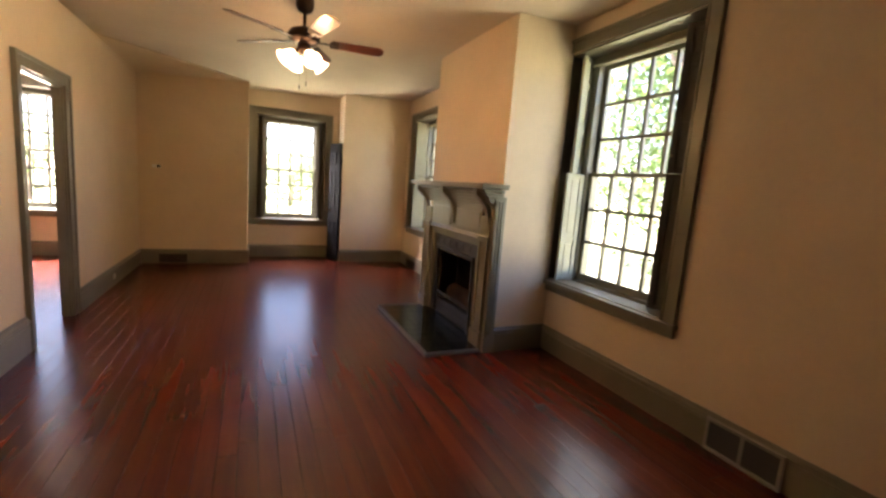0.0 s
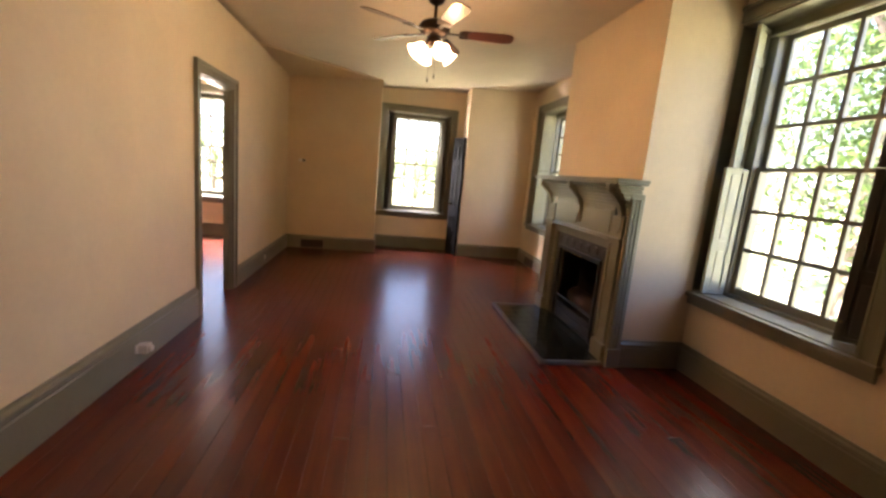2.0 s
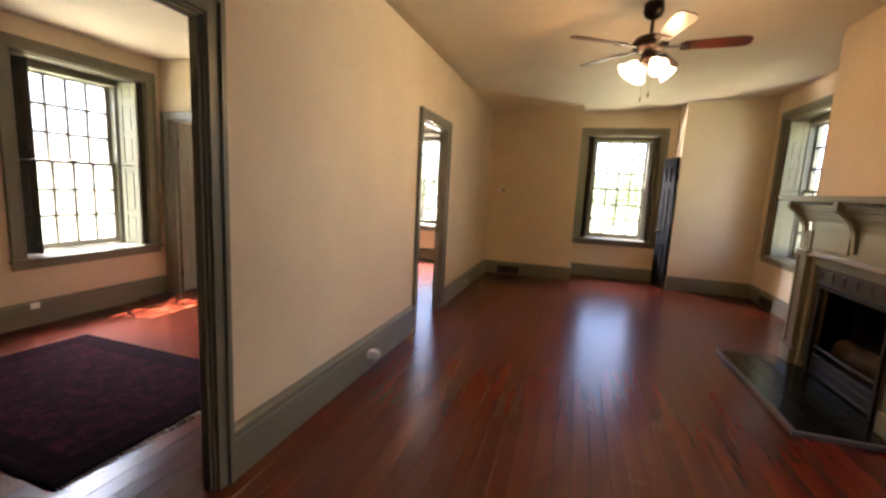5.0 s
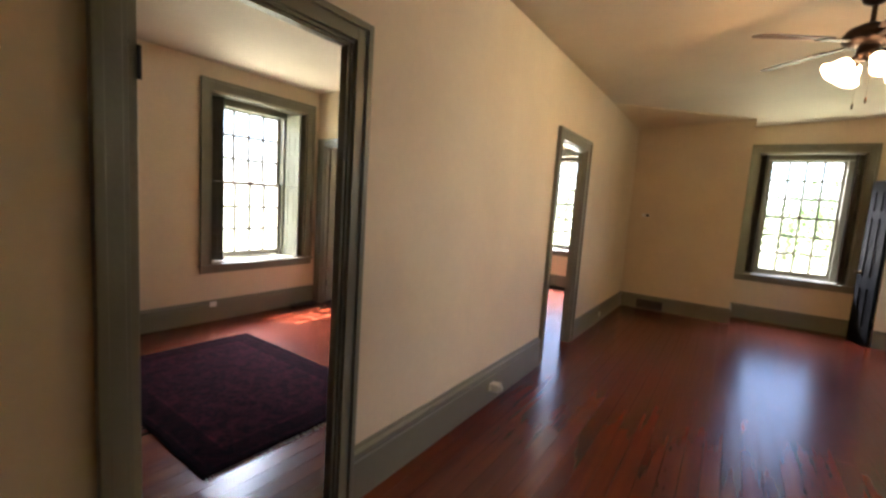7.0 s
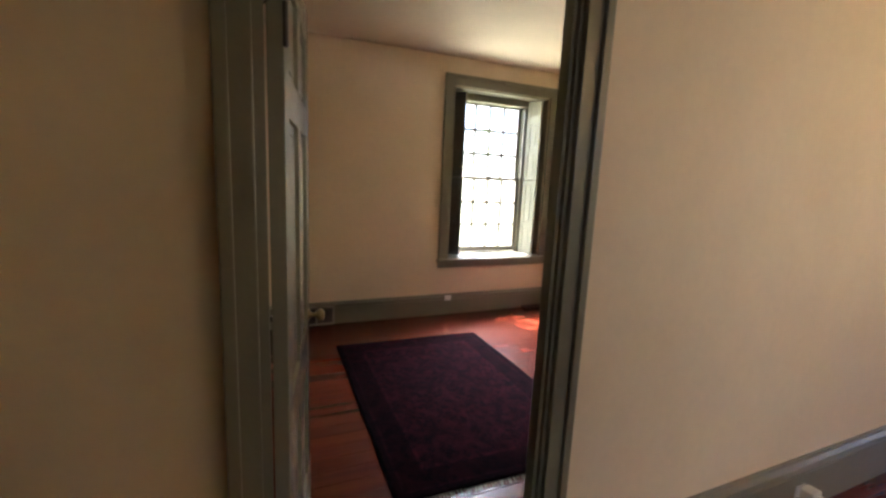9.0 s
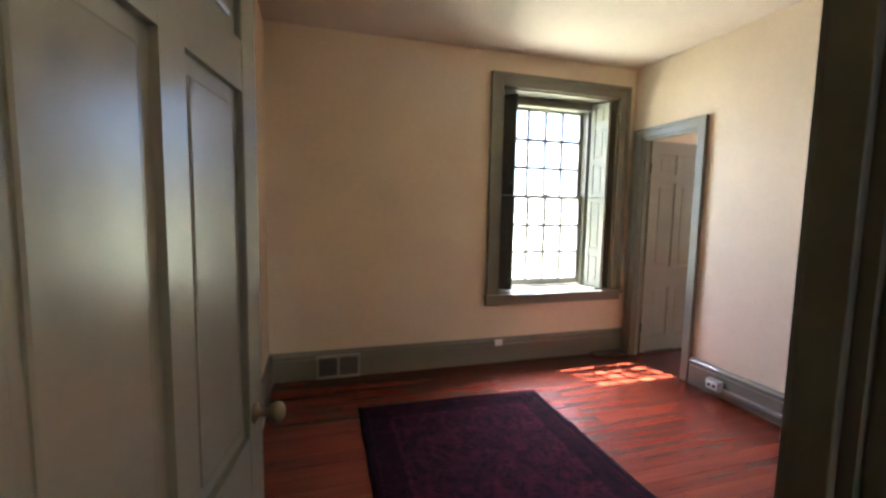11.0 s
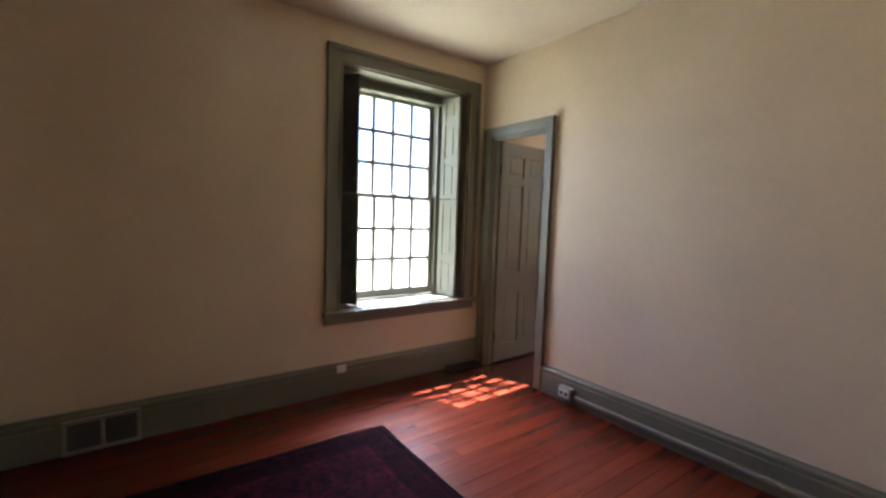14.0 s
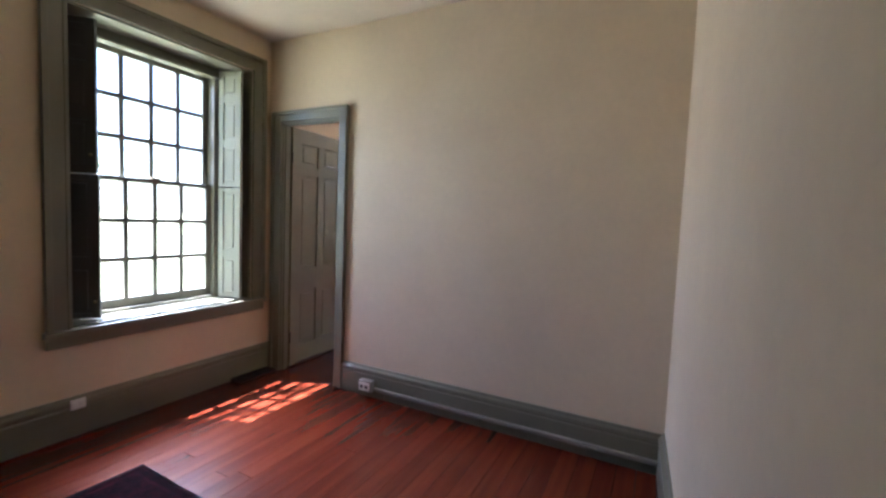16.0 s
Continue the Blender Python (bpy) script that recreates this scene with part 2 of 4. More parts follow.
def tube(bm, a, b, r0, r1=None, n=10):
    a, b = Vector(a), Vector(b)
    r1 = r0 if r1 is None else r1
    turn = (b - a).to_track_quat("Z", "Y").to_matrix().to_4x4()
    m = Matrix.Translation(a) @ turn
    lathe(bm, [(1e-4, 0), (r0, 0), (r1, (b - a).length), (1e-4, (b - a).length)], n, m)
    return bm


def moulding(bm, p0, p1, out, profile):
    """Sweeps a profile of (out, up) from p0 to p1; out points off the wall."""
    p0, p1, out = Vector(p0), Vector(p1), Vector(out)
    up = Vector((0, 0, 1))
    rings = [[bm.verts.new(p + out * a + up * b) for a, b in profile] for p in (p0, p1)]
    n = len(profile)
    for k in range(n):
        bm.faces.new((rings[0][k], rings[0][(k + 1) % n], rings[1][(k + 1) % n], rings[1][k]))
    bm.faces.new(rings[0])
    bm.faces.new(rings[1][::-1])
    return bm


def wall(name, axis, a0, a1, b0, b1, z1, holes=(), label="", material=None):
    """A wall a0..a1 thick across the axis, b0..b1 long, with holes (b0, b1, z0, z1) right through it."""
    bs = sorted({b0, b1, *[h[0] for h in holes], *[h[1] for h in holes]})
    zs = sorted({-0.1, z1, *[h[2] for h in holes], *[h[3] for h in holes]})
    zs = [z for z in zs if -0.1 <= z <= z1]
    solid = {}
    for i in range(len(bs) - 1):
        for k in range(len(zs) - 1):
            mb, mz = (bs[i] + bs[i + 1]) / 2, (zs[k] + zs[k + 1]) / 2
            solid[i, k] = not any(h[0] < mb < h[1] and h[2] < mz < h[3] for h in holes)
    bm = bmesh.new()

    def v(a, b, z):
        return bm.verts.new((a, b, z) if axis == "x" else (b, a, z))
    for (i, k), full in solid.items():
        if not full:
            continue
        q = (bs[i], bs[i + 1], zs[k], zs[k + 1])
        for a in (a0, a1):
            bm.faces.new([v(a, q[0], q[2]), v(a, q[1], q[2]), v(a, q[1], q[3]), v(a, q[0], q[3])])
        if not solid.get((i - 1, k)):
            bm.faces.new([v(a0, q[0], q[2]), v(a1, q[0], q[2]), v(a1, q[0], q[3]), v(a0, q[0], q[3])])
        if not solid.get((i + 1, k)):
            bm.faces.new([v(a0, q[1], q[2]), v(a1, q[1], q[2]), v(a1, q[1], q[3]), v(a0, q[1], q[3])])
        if not solid.get((i, k - 1)):
            bm.faces.new([v(a0, q[0], q[2]), v(a1, q[0], q[2]), v(a1, q[1], q[2]), v(a0, q[1], q[2])])
        if not solid.get((i, k + 1)):
            bm.faces.new([v(a0, q[0], q[3]), v(a1, q[0], q[3]), v(a1, q[1], q[3]), v(a0, q[1], q[3])])
    bmesh.ops.remove_doubles(bm, verts=bm.verts, dist=1e-4)
    return tagged(part(name, bm, material or PLASTER), label or "cream painted plaster wall with faint unevenness", "wall", kind="structure")


def holder(name, m, label, category, group="", kind=""):
    ob = new(name)
    ob.empty_display_size = 0.1
    ob.matrix_world = m
    return tagged(ob, label, category, group, kind)


# ---- the house: big room, back room, side room ----
XL, XR, YS, YN = -1.2, 2.87, -1.5, 8.55          # big room's faces
XW, BS, BN = -4.35, 1.27, 4.49                   # back room's west, south and north faces
TOP = 3.12
PT = 0.065                                       # partition thickness
D1 = (1.278, 2.092, -0.1, 2.06)
D2 = (4.57, 5.37, -0.1, 2.06)
BD = (-4.22, -3.61, -0.1, 2.035)
CW = 0.11
WIN_B = (3.03, 4.42, 0.53, 2.50)
WIN_N = (0.235, 1.595, 0.59, 2.55)
WIN_C = (-3.15, -1.79, 0.59, 2.52)
WIN_E = (2.35, 3.85, 0.58, 2.80)
WIN_E2 = (6.36, 7.82, 0.62, 2.66)
OUT = 0.38


def hole(w):
    return (w[0] + CW, w[1] - CW, w[2] + 0.09, w[3] - CW)


wall("wall_west", "x", XL - PT, XL, YS - OUT, YN, TOP, [D1, D2])
wall("wall_east", "x", XR, XR + OUT, YS - OUT, YN + OUT, TOP, [hole(WIN_E), hole(WIN_E2)])
wall("wall_south", "y", YS - OUT, YS, XL, XR, TOP)
wall("wall_north", "y", YN, YN + OUT, XW - OUT, XR, TOP, [hole(WIN_N), hole(WIN_C)])
wall("closet_wall_west", "y", 7.94, YN, XL, 0.235, TOP)
wall("closet_wall_east", "y", 8.08, YN, 1.715, XR, TOP)
wall("wall_back_room_west", "x", XW - OUT, XW, BS - OUT, YN, TOP, [hole(WIN_B)])
wall("wall_back_room_south", "y", BS - OUT, BS, XW, XL - PT, TOP)
wall("wall_back_room_north", "y", BN, BN + 0.07, XW, XL - PT, TOP, [BD])


def ceiling_sheet(name, x0, x1, y0, y1, za, zb, label):
    bm = bmesh.new()
    nx, ny = 24, 40
    vs = {}
    for i in range(nx + 1):
        for j in range(ny + 1):
            x, y = x0 + (x1 - x0) * i / nx, y0 + (y1 - y0) * j / ny
            z = za + (zb - za) * i / nx + 0.012 * noise.noise(Vector((x * 0.6, y * 0.6, 3.1)))
            vs[i, j] = bm.verts.new((x, y, z))
    for i in range(nx):
        for j in range(ny):
            bm.faces.new((vs[i, j], vs[i, j + 1], vs[i + 1, j + 1], vs[i + 1, j]))
    top = bmesh.ops.extrude_face_region(bm, geom=list(bm.faces))
    for v in top["geom"]:
        if isinstance(v, bmesh.types.BMVert):
            v.co.z = TOP
    return tagged(part(name, bm, CEILING, smooth=True), label, "ceiling", kind="structure")


ceiling_sheet("ceiling", XL - 0.05, XR + 0.05, YS - 0.05, YN + 0.05, 2.735, 2.935, "off-white plaster ceiling, slightly uneven, warmed by the fan lights")
ceiling_sheet("ceiling_back_room", XW - 0.05, XL - PT + 0.05, BS - 0.05, BN + 0.03, 2.665, 2.675, "off-white plaster ceiling of the back room")
ceiling_sheet("ceiling_side_room", XW - 0.05, XL - PT + 0.05, BN + 0.035, YN + 0.05, 2.69, 2.70, "off-white plaster ceiling of the side room")
tagged(part("roof_slab", boxes((XW - 0.5, XR + 0.5, YS - 0.5, YN + 0.5, TOP + 0.01, TOP + 0.3)), CEILING), "plain slab that closes the house above", "roof", kind="structure")

# the partition thickens towards the north on the back room's side
wedge = bmesh.new()
prism = [(XL - PT + 0.004, D1[1] + 0.12), (XL - PT + 0.004, BN), (XL - 0.175, BN), (XL - PT - 0.001, D1[1] + 0.12)]
lo_ring = [wedge.verts.new((x, y, -0.05)) for x, y in prism]
hi_ring = [wedge.verts.new((x, y, TOP)) for x, y in prism]
wedge.faces.new(lo_ring)
wedge.faces.new(hi_ring)
for k in range(4):
    wedge.faces.new((lo_ring[k], lo_ring[(k + 1) % 4], hi_ring[(k + 1) % 4], hi_ring[k]))
tagged(part("wall_back_room_east", wedge, PLASTER), "cream plaster facing of the partition in the back room", "wall", kind="structure")

# sloping plaster corner where the ceiling dips to the north-west corner
soffit = bmesh.new()
corner = [(XL + 0.001, 6.25, 2.728, 2.80), (XL + 0.001, 7.939, 2.700, 2.80), (0.235, 7.939, 2.800, 2.86)]
under = [soffit.verts.new((x, y, z)) for x, y, z, _ in corner]
over = [soffit.verts.new((x, y, z)) for x, y, _, z in corner]
soffit.faces.new(under)
soffit.faces.new(over[::-1])
for k in range(3):
    soffit.faces.new((under[k], under[(k + 1) % 3], over[(k + 1) % 3], over[k]))
tagged(part("corner_soffit", soffit, PLASTER), "cream plaster corner dipping below the ceiling", "ceiling", kind="structure")

# chimney breast with its firebox
CX, CY0, CY1 = 2.28, 3.71, 5.32
FB = (4.02, 4.92, -0.1, 0.93)
wall("chimney_breast", "x", CX, CX + 0.22, CY0, CY1, TOP, [FB], "cream plaster chimney breast above the mantel")
wall("chimney_side_south", "y", CY0, CY0 + 0.12, CX + 0.22, XR, TOP)
wall("chimney_side_north", "y", CY1 - 0.12, CY1, CX + 0.22, XR, TOP)
fb = bmesh.new()
box(fb, CX + 0.02, XR - 0.02, FB[0] - 0.05, FB[0], -0.02, 1.05)
box(fb, CX + 0.02, XR - 0.02, FB[1], FB[1] + 0.05, -0.02, 1.05)
box(fb, XR - 0.08, XR - 0.02, FB[0], FB[1], -0.02, 1.05)
box(fb, CX + 0.02, XR - 0.08, FB[0], FB[1], 0.95, 1.05)
box(fb, CX + 0.02, XR - 0.08, FB[0], FB[1], -0.02, 0.008)
tagged(part("firebox", fb, SOOT), "soot-blackened brick firebox inside the chimney", "firebox", kind="structure")

# baseboards
BASE = [(0, 0), (0.026, 0), (0.026, 0.155), (0.022, 0.162), (0.022, 0.172), (0.030, 0.180), (0.028, 0.192), (0.014, 0.203), (0.010, 0.215), (0, 0.215)]


def baseboard(p0, p1, out, h=0.215):
    prof = [(a, b * h / 0.215) for a, b in BASE]
    tagged(part("baseboard", moulding(bmesh.new(), (*p0, 0.001), (*p1, 0.001), (*out, 0), prof), TRIM), "tall grey-green painted baseboard with a moulded cap", "baseboard", kind="structure")


baseboard((XL, YS), (XL, D1[0] - 0.068), (1, 0))
baseboard((XL, D1[1] + 0.071), (XL, D2[0] - 0.093), (1, 0), 0.272)
baseboard((XL, D2[1] + 0.095), (XL, 7.94), (1, 0))
baseboard((XL, 7.94), (0.235, 7.94), (0, -1))
baseboard((0.235, 7.94), (0.235, YN), (1, 0))
baseboard((0.235, YN), (1.715, YN), (0, -1))
baseboard((1.715, 8.08), (XR, 8.08), (0, -1))
baseboard((XR, CY1), (XR, 8.08), (-1, 0))
baseboard((XR, YS), (XR, CY0), (-1, 0), 0.225)
baseboard((CX + 0.03, CY0), (XR, CY0), (0, -1), 0.225)
baseboard((CX + 0.03, CY1), (XR, CY1), (0, 1), 0.225)
baseboard((XL, YS), (XR, YS), (0, 1))
baseboard((XW, BS), (XW, BN), (1, 0), 0.225)
baseboard((XW, BS), (XL - PT, BS), (0, 1), 0.225)
baseboard((BD[1] + 0.074, BN), (XL - PT, BN), (0, -1), 0.215)
baseboard((XL - PT - 0.001, D1[1] + 0.12), (XL - 0.175, BN), (-1, 0), 0.225)
baseboard((XW, YN), (XL - PT, YN), (0, -1))
baseboard((XW, BN + 0.07), (XW, YN), (1, 0))
baseboard((XL - PT, D2[1] + 0.1), (XL - PT, YN), (-1, 0))


# ---- windows ----
def arc_board(bm, x0, x1, y0, y1, z0, z1):
    return box(bm, x0, x1, y0, y1, z0, z1, bevel=0.004)


def sash(parent, name, w, z0, z1, y, cols, rows, bottom, top):
    """A sash of cols x rows panes; each pane is a part under it."""
    st, mu, th = 0.045, 0.03, 0.036
    bm = bmesh.new()
    arc_board(bm, -w / 2, -w / 2 + st, y, y + th, z0, z1)
    arc_board(bm, w / 2 - st, w / 2, y, y + th, z0, z1)
    arc_board(bm, -w / 2 + st, w / 2 - st, y + 0.001, y + th - 0.001, z0, z0 + bottom)
    arc_board(bm, -w / 2 + st, w / 2 - st, y + 0.001, y + th - 0.001, z1 - top, z1)
    gx0, gx1, gz0, gz1 = -w / 2 + st, w / 2 - st, z0 + bottom, z1 - top
    pw, ph = (gx1 - gx0) / cols, (gz1 - gz0) / rows
    for i in range(1, cols):
        c = gx0 + i * pw
        box(bm, c - mu / 2, c + mu / 2, y + 0.004, y + th - 0.004, gz0, gz1)
    for k in range(1, rows):
        c = gz0 + k * ph
        box(bm, gx0, gx1, y + 0.005, y + th - 0.005, c - mu / 2, c + mu / 2)
    s = part(name, bm, TRIM, parent)
    pane = bpy.data.meshes.new("pane")
    pane.from_pydata([(-pw / 2, 0, -ph / 2), (pw / 2, 0, -ph / 2), (pw / 2, 0, ph / 2), (-pw / 2, 0, ph / 2)], [], [(0, 1, 2, 3)])
    pane.materials.append(GLASS)
    for i in range(cols):
        for k in range(rows):
            g = new("pane", pane)
            g.parent = s
            g.matrix_basis = pose(gx0 + (i + 0.5) * pw, y + th / 2 + 0.003 * ((i + k) % 2), gz0 + (k + 0.5) * ph, 0.6 * random.uniform(-1, 1), 0, 0.6 * random.uniform(-1, 1))
            g.visible_shadow = False


def shutter(parent, m, w, h, panels, material, label):
    """A folding shutter leaf: stiles, rails and raised panels. Its hinge edge lies on the local z axis."""
    bm = bmesh.new()
    th, st = 0.028, 0.042
    edges = [0.0]
    for p in panels:
        edges.append(edges[-1] + p)
    edges = [e / edges[-1] * h for e in edges]
    box(bm, 0, st, 0, th, 0, h, bevel=0.003)
    box(bm, w - st, w, 0, th, 0, h, bevel=0.003)
    for k, e in enumerate(edges):
        lo, hi = max(0, e - 0.03), min(h, e + 0.03)
        box(bm, st, w - st, 0.001, th - 0.001, lo if k else 0, hi)
    box(bm, st - 0.01, w - st + 0.01, th * 0.35, th * 0.65, 0.01, h - 0.01)
    for a, b in zip(edges, edges[1:]):
        if w - 2 * st > 0.05:
            box(bm, st + 0.018, w - st - 0.018, th * 0.15, th * 0.85, a + 0.05, b - 0.05, bevel=0.006)
    ob = part("shutter", bm, material, parent, label)
    ob.matrix_basis = m
    knob = bmesh.new()
    lathe(knob, [(0.0001, 0), (0.004, 0), (0.004, 0.008), (0.009, 0.012), (0.009, 0.018), (0.0001, 0.022)], 12, pose(w - 0.02, 0, h * 0.12, 90))
    part("knob", knob, BRASS, ob, "small brass knob", smooth=True)
    return ob


def window(name, m, w, v0, v1, label, swing=(), dark=(True, False), cols=4, fw=0.10, turns=(10, 10), hin=(0, 0)):
    """A deep-set sash window, seen from inside: local x along the wall, y outward, z up; x = 0 is its middle."""
    win = holder(name, m, label, "window", kind="structure")
    iw = w - 2 * CW
    zi0, zi1 = v0 + 0.09, v1 - CW
    bm = bmesh.new()
    arc_board(bm, -w / 2, -iw / 2, -0.022, -0.001, v0 + 0.085, v1)
    arc_board(bm, iw / 2, w / 2, -0.022, -0.001, v0 + 0.085, v1)
    arc_board(bm, -iw / 2, iw / 2, -0.021, -0.001, v1 - CW, v1)
    for s in (-1, 1):
        a, b = sorted((s * w / 2, s * (w / 2 - 0.03)))
        box(bm, a, b, -0.036, -0.02, v0 + 0.085, v1, bevel=0.005)
        a, b = sorted((s * iw / 2, s * (iw / 2 + 0.016)))
        box(bm, a, b, -0.028, -0.02, v0 + 0.085, v1 - CW, bevel=0.003)
    box(bm, -w / 2 + 0.03, w / 2 - 0.03, -0.036, -0.02, v1 - 0.03, v1, bevel=0.005)
    part("casing", bm, TRIM, win)
    part("sill", boxes((-w / 2 - 0.012, w / 2 + 0.012, -0.05, -0.001, v0 + 0.05, v0 + 0.085), (-iw / 2 + 0.001, iw / 2 - 0.001, -0.002, 0.2, v0 + 0.055, v0 + 0.094), bevel=0.005), TRIM, win, "wide painted sill board")
    part("apron", boxes((-w / 2, w / 2, -0.026, -0.001, v0 - 0.012, v0 + 0.05), bevel=0.006), TRIM, win)
    # lining boards and the frame that holds the sashes
    bm = bmesh.new()
    d0, d1 = 0.002, 0.20
    box(bm, -iw / 2 + 0.001, -iw / 2 + 0.015, d0, d1, zi0 + 0.005, zi1 - 0.001)
    box(bm, iw / 2 - 0.015, iw / 2 - 0.001, d0, d1, zi0 + 0.005, zi1 - 0.001)
    box(bm, -iw / 2 + 0.015, iw / 2 - 0.015, d0, d1, zi1 - 0.015, zi1 - 0.001)
    part("reveal_lining", bm, TRIM, win)
    bm = bmesh.new()
    arc_board(bm, -iw / 2 + 0.001, -iw / 2 + fw, d1, d1 + 0.15, zi0, zi1 - 0.001)
    arc_board(bm, iw / 2 - fw, iw / 2 - 0.001, d1, d1 + 0.15, zi0, zi1 - 0.001)
    arc_board(bm, -iw / 2 + fw, iw / 2 - fw, d1, d1 + 0.15, zi1 - 0.075, zi1 - 0.001)
    arc_board(bm, -iw / 2 + fw, iw / 2 - fw, d1, d1 + 0.16, zi0 - 0.02, zi0 + 0.025)
    box(bm, -iw / 2 + fw - 0.002, iw / 2 - fw + 0.002, d1 - 0.02, d1 + 0.005, zi1 - 0.10, zi1 - 0.07, bevel=0.004)
    part("window_frame", bm, TRIM, win)
    # added strip; its pale colour stands in for light along the frame head
    part("lit_head_strip", boxes((-iw / 2 + 0.02, iw / 2 - 0.02, d1 - 0.034, d1 - 0.021, zi1 - 0.094, zi1 - 0.080), bevel=0.003), TRIM_LIT, win, "slim added strip, coloured pale for light caught under the window head")
    sw = iw - 2 * fw + 0.01
    z0, z1 = zi0 + 0.025, zi1 - 0.07
    mid = (z0 + z1) / 2
    sash(win, "lower_sash", sw, z0, mid + 0.018, d1 + 0.035, cols, 3, 0.06, 0.032)
    sash(win, "upper_sash", sw, mid - 0.018, z1, d1 + 0.076, cols, 3, 0.032, 0.045)
    part("sash_lock", boxes((-0.03, 0.03, d1 + 0.02, d1 + 0.05, mid + 0.018, mid + 0.032), bevel=0.004), BRASS, win)
    # shutters: an upper and a lower leaf on each side, folded back into the reveal
    zm = (zi0 + zi1) / 2 - 0.02
    for side, ang, inset in ((-1, turns[0], hin[0]), (1, turns[1], hin[1])):
        for k, (a, b) in enumerate(((zi0 + 0.012, zm - 0.004), (zm + 0.004, zi1 - 0.03))):
            turn, back = ang, inset
            for s_, k_, t_, b_ in swing:
                if s_ == side and k_ == k:
                    turn, back = t_, b_
            # leaves marked dark get the shade of a backlit leaf in their colour
            mt = SHUTTER_SHADED if dark[0 if side < 0 else 1] else TRIM_LIT
            x = side * (iw / 2 - 0.035 - back)
            rz = -90 + turn if side < 0 else -90 - turn
            mm = pose(x, d1 - 0.008, a, 0, 0, rz)
            if side > 0:
                mm = mm @ Matrix.Diagonal((1, -1, 1, 1))
            shutter(win, mm, 0.19, b - a, (0.3, 0.45) if k == 0 else (0.45, 0.45, 0.28), mt, "folded shutter leaf, coloured dark as if in shade" if mt is SHUTTER_SHADED else "sage shutter leaf with raised panels, coloured pale as if lit")
    return win


def win_at(name, side, w, label, **kw):
    c, width = (w[0] + w[1]) / 2, w[1] - w[0]
    m = {"north": pose(c, YN, 0), "west": pose(XW, c, 0, 0, 0, 90), "east": pose(XR, c, 0, 0, 0, -90)}[side]
    return window(name, m, width, w[2], w[3], label, **kw)


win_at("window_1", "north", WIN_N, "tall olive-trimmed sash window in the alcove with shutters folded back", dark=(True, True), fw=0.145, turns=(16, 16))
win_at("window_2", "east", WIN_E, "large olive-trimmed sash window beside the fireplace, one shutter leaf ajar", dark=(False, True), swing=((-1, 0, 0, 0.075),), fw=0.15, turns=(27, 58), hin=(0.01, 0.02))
win_at("window_3", "east", WIN_E2, "olive-trimmed sash window beyond the chimney, shutters coloured as lit and shaded", dark=(False, True), fw=0.15, turns=(-14, 20), hin=(0.09, 0))
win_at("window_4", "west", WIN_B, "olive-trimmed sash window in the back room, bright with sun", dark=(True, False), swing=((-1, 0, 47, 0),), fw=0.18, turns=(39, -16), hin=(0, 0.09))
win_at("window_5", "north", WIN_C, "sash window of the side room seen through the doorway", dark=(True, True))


# ---- doorways and doors ----
def doorway(name, axis, a0, a1, o, cw, label, second=True, cw0=None):
    """Lining and casings of a doorway through a wall a0..a1 across the axis; o: b0, b1, -, top."""
    d = tagged(new(name), label, "doorway", kind="structure")
    cw0 = cw if cw0 is None else cw0

    def put(bm, lo, hi, b0, b1, z0, z1, bevel=0.0):
        if axis == "x":
            box(bm, lo, hi, b0, b1, z0, z1, bevel)
        else:
            box(bm, b0, b1, lo, hi, z0, z1, bevel)
    bm = bmesh.new()
    put(bm, a0 - 0.001, a1 + 0.001, o[0] + 0.001, o[0] + 0.018, 0.002, o[3] - 0.001)
    put(bm, a0 - 0.001, a1 + 0.001, o[1] - 0.018, o[1] - 0.001, 0.002, o[3] - 0.001)
    put(bm, a0 - 0.001, a1 + 0.001, o[0] + 0.018, o[1] - 0.018, o[3] - 0.018, o[3] - 0.001)
    part("jamb_lining", bm, TRIM, d)
    bm = bmesh.new()
    mid = (a0 + a1) / 2
    put(bm, mid - 0.02, mid + 0.02, o[0] + 0.016, o[0] + 0.03, 0.002, o[3] - 0.018, 0.002)
    put(bm, mid - 0.02, mid + 0.02, o[1] - 0.03, o[1] - 0.016, 0.002, o[3] - 0.018, 0.002)
    put(bm, mid - 0.02, mid + 0.02, o[0] + 0.03, o[1] - 0.03, o[3] - 0.03, o[3] - 0.016, 0.002)
    part("door_stop", bm, TRIM, d)
    for face, s in ((a1, 1), (a0, -1))[:2 if second else 1]:
        bm = bmesh.new()
        lo, hi = sorted((face + s * 0.001, face + s * 0.02))
        lo2, hi2 = sorted((face + s * 0.018, face + s * 0.034))
        put(bm, lo, hi, o[0] - cw0, o[0] + 0.008, 0.002, o[3] + cw, 0.004)
        put(bm, lo, hi, o[1] - 0.008, o[1] + cw, 0.002, o[3] + cw, 0.004)
        put(bm, lo, hi, o[0] + 0.008, o[1] - 0.008, o[3] - 0.008, o[3] + cw, 0.004)
        put(bm, lo2, hi2, o[0] - cw0, o[0] - cw0 + 0.028, 0.002, o[3] + cw, 0.005)
        put(bm, lo2, hi2, o[1] + cw - 0.028, o[1] + cw, 0.002, o[3] + cw, 0.005)
        put(bm, lo2, hi2, o[0] - cw0 + 0.028, o[1] + cw - 0.028, o[3] + cw - 0.028, o[3] + cw, 0.005)
        part("casing", bm, TRIM, d)
    return d


doorway("doorway_1", "x", XL - PT, XL, D1, 0.07, "grey-green cased doorway from the big room to the back room", second=False, cw0=0.063)
doorway("doorway_2", "x", XL - PT, XL, D2, 0.092, "grey-green cased doorway from the big room to the side room")
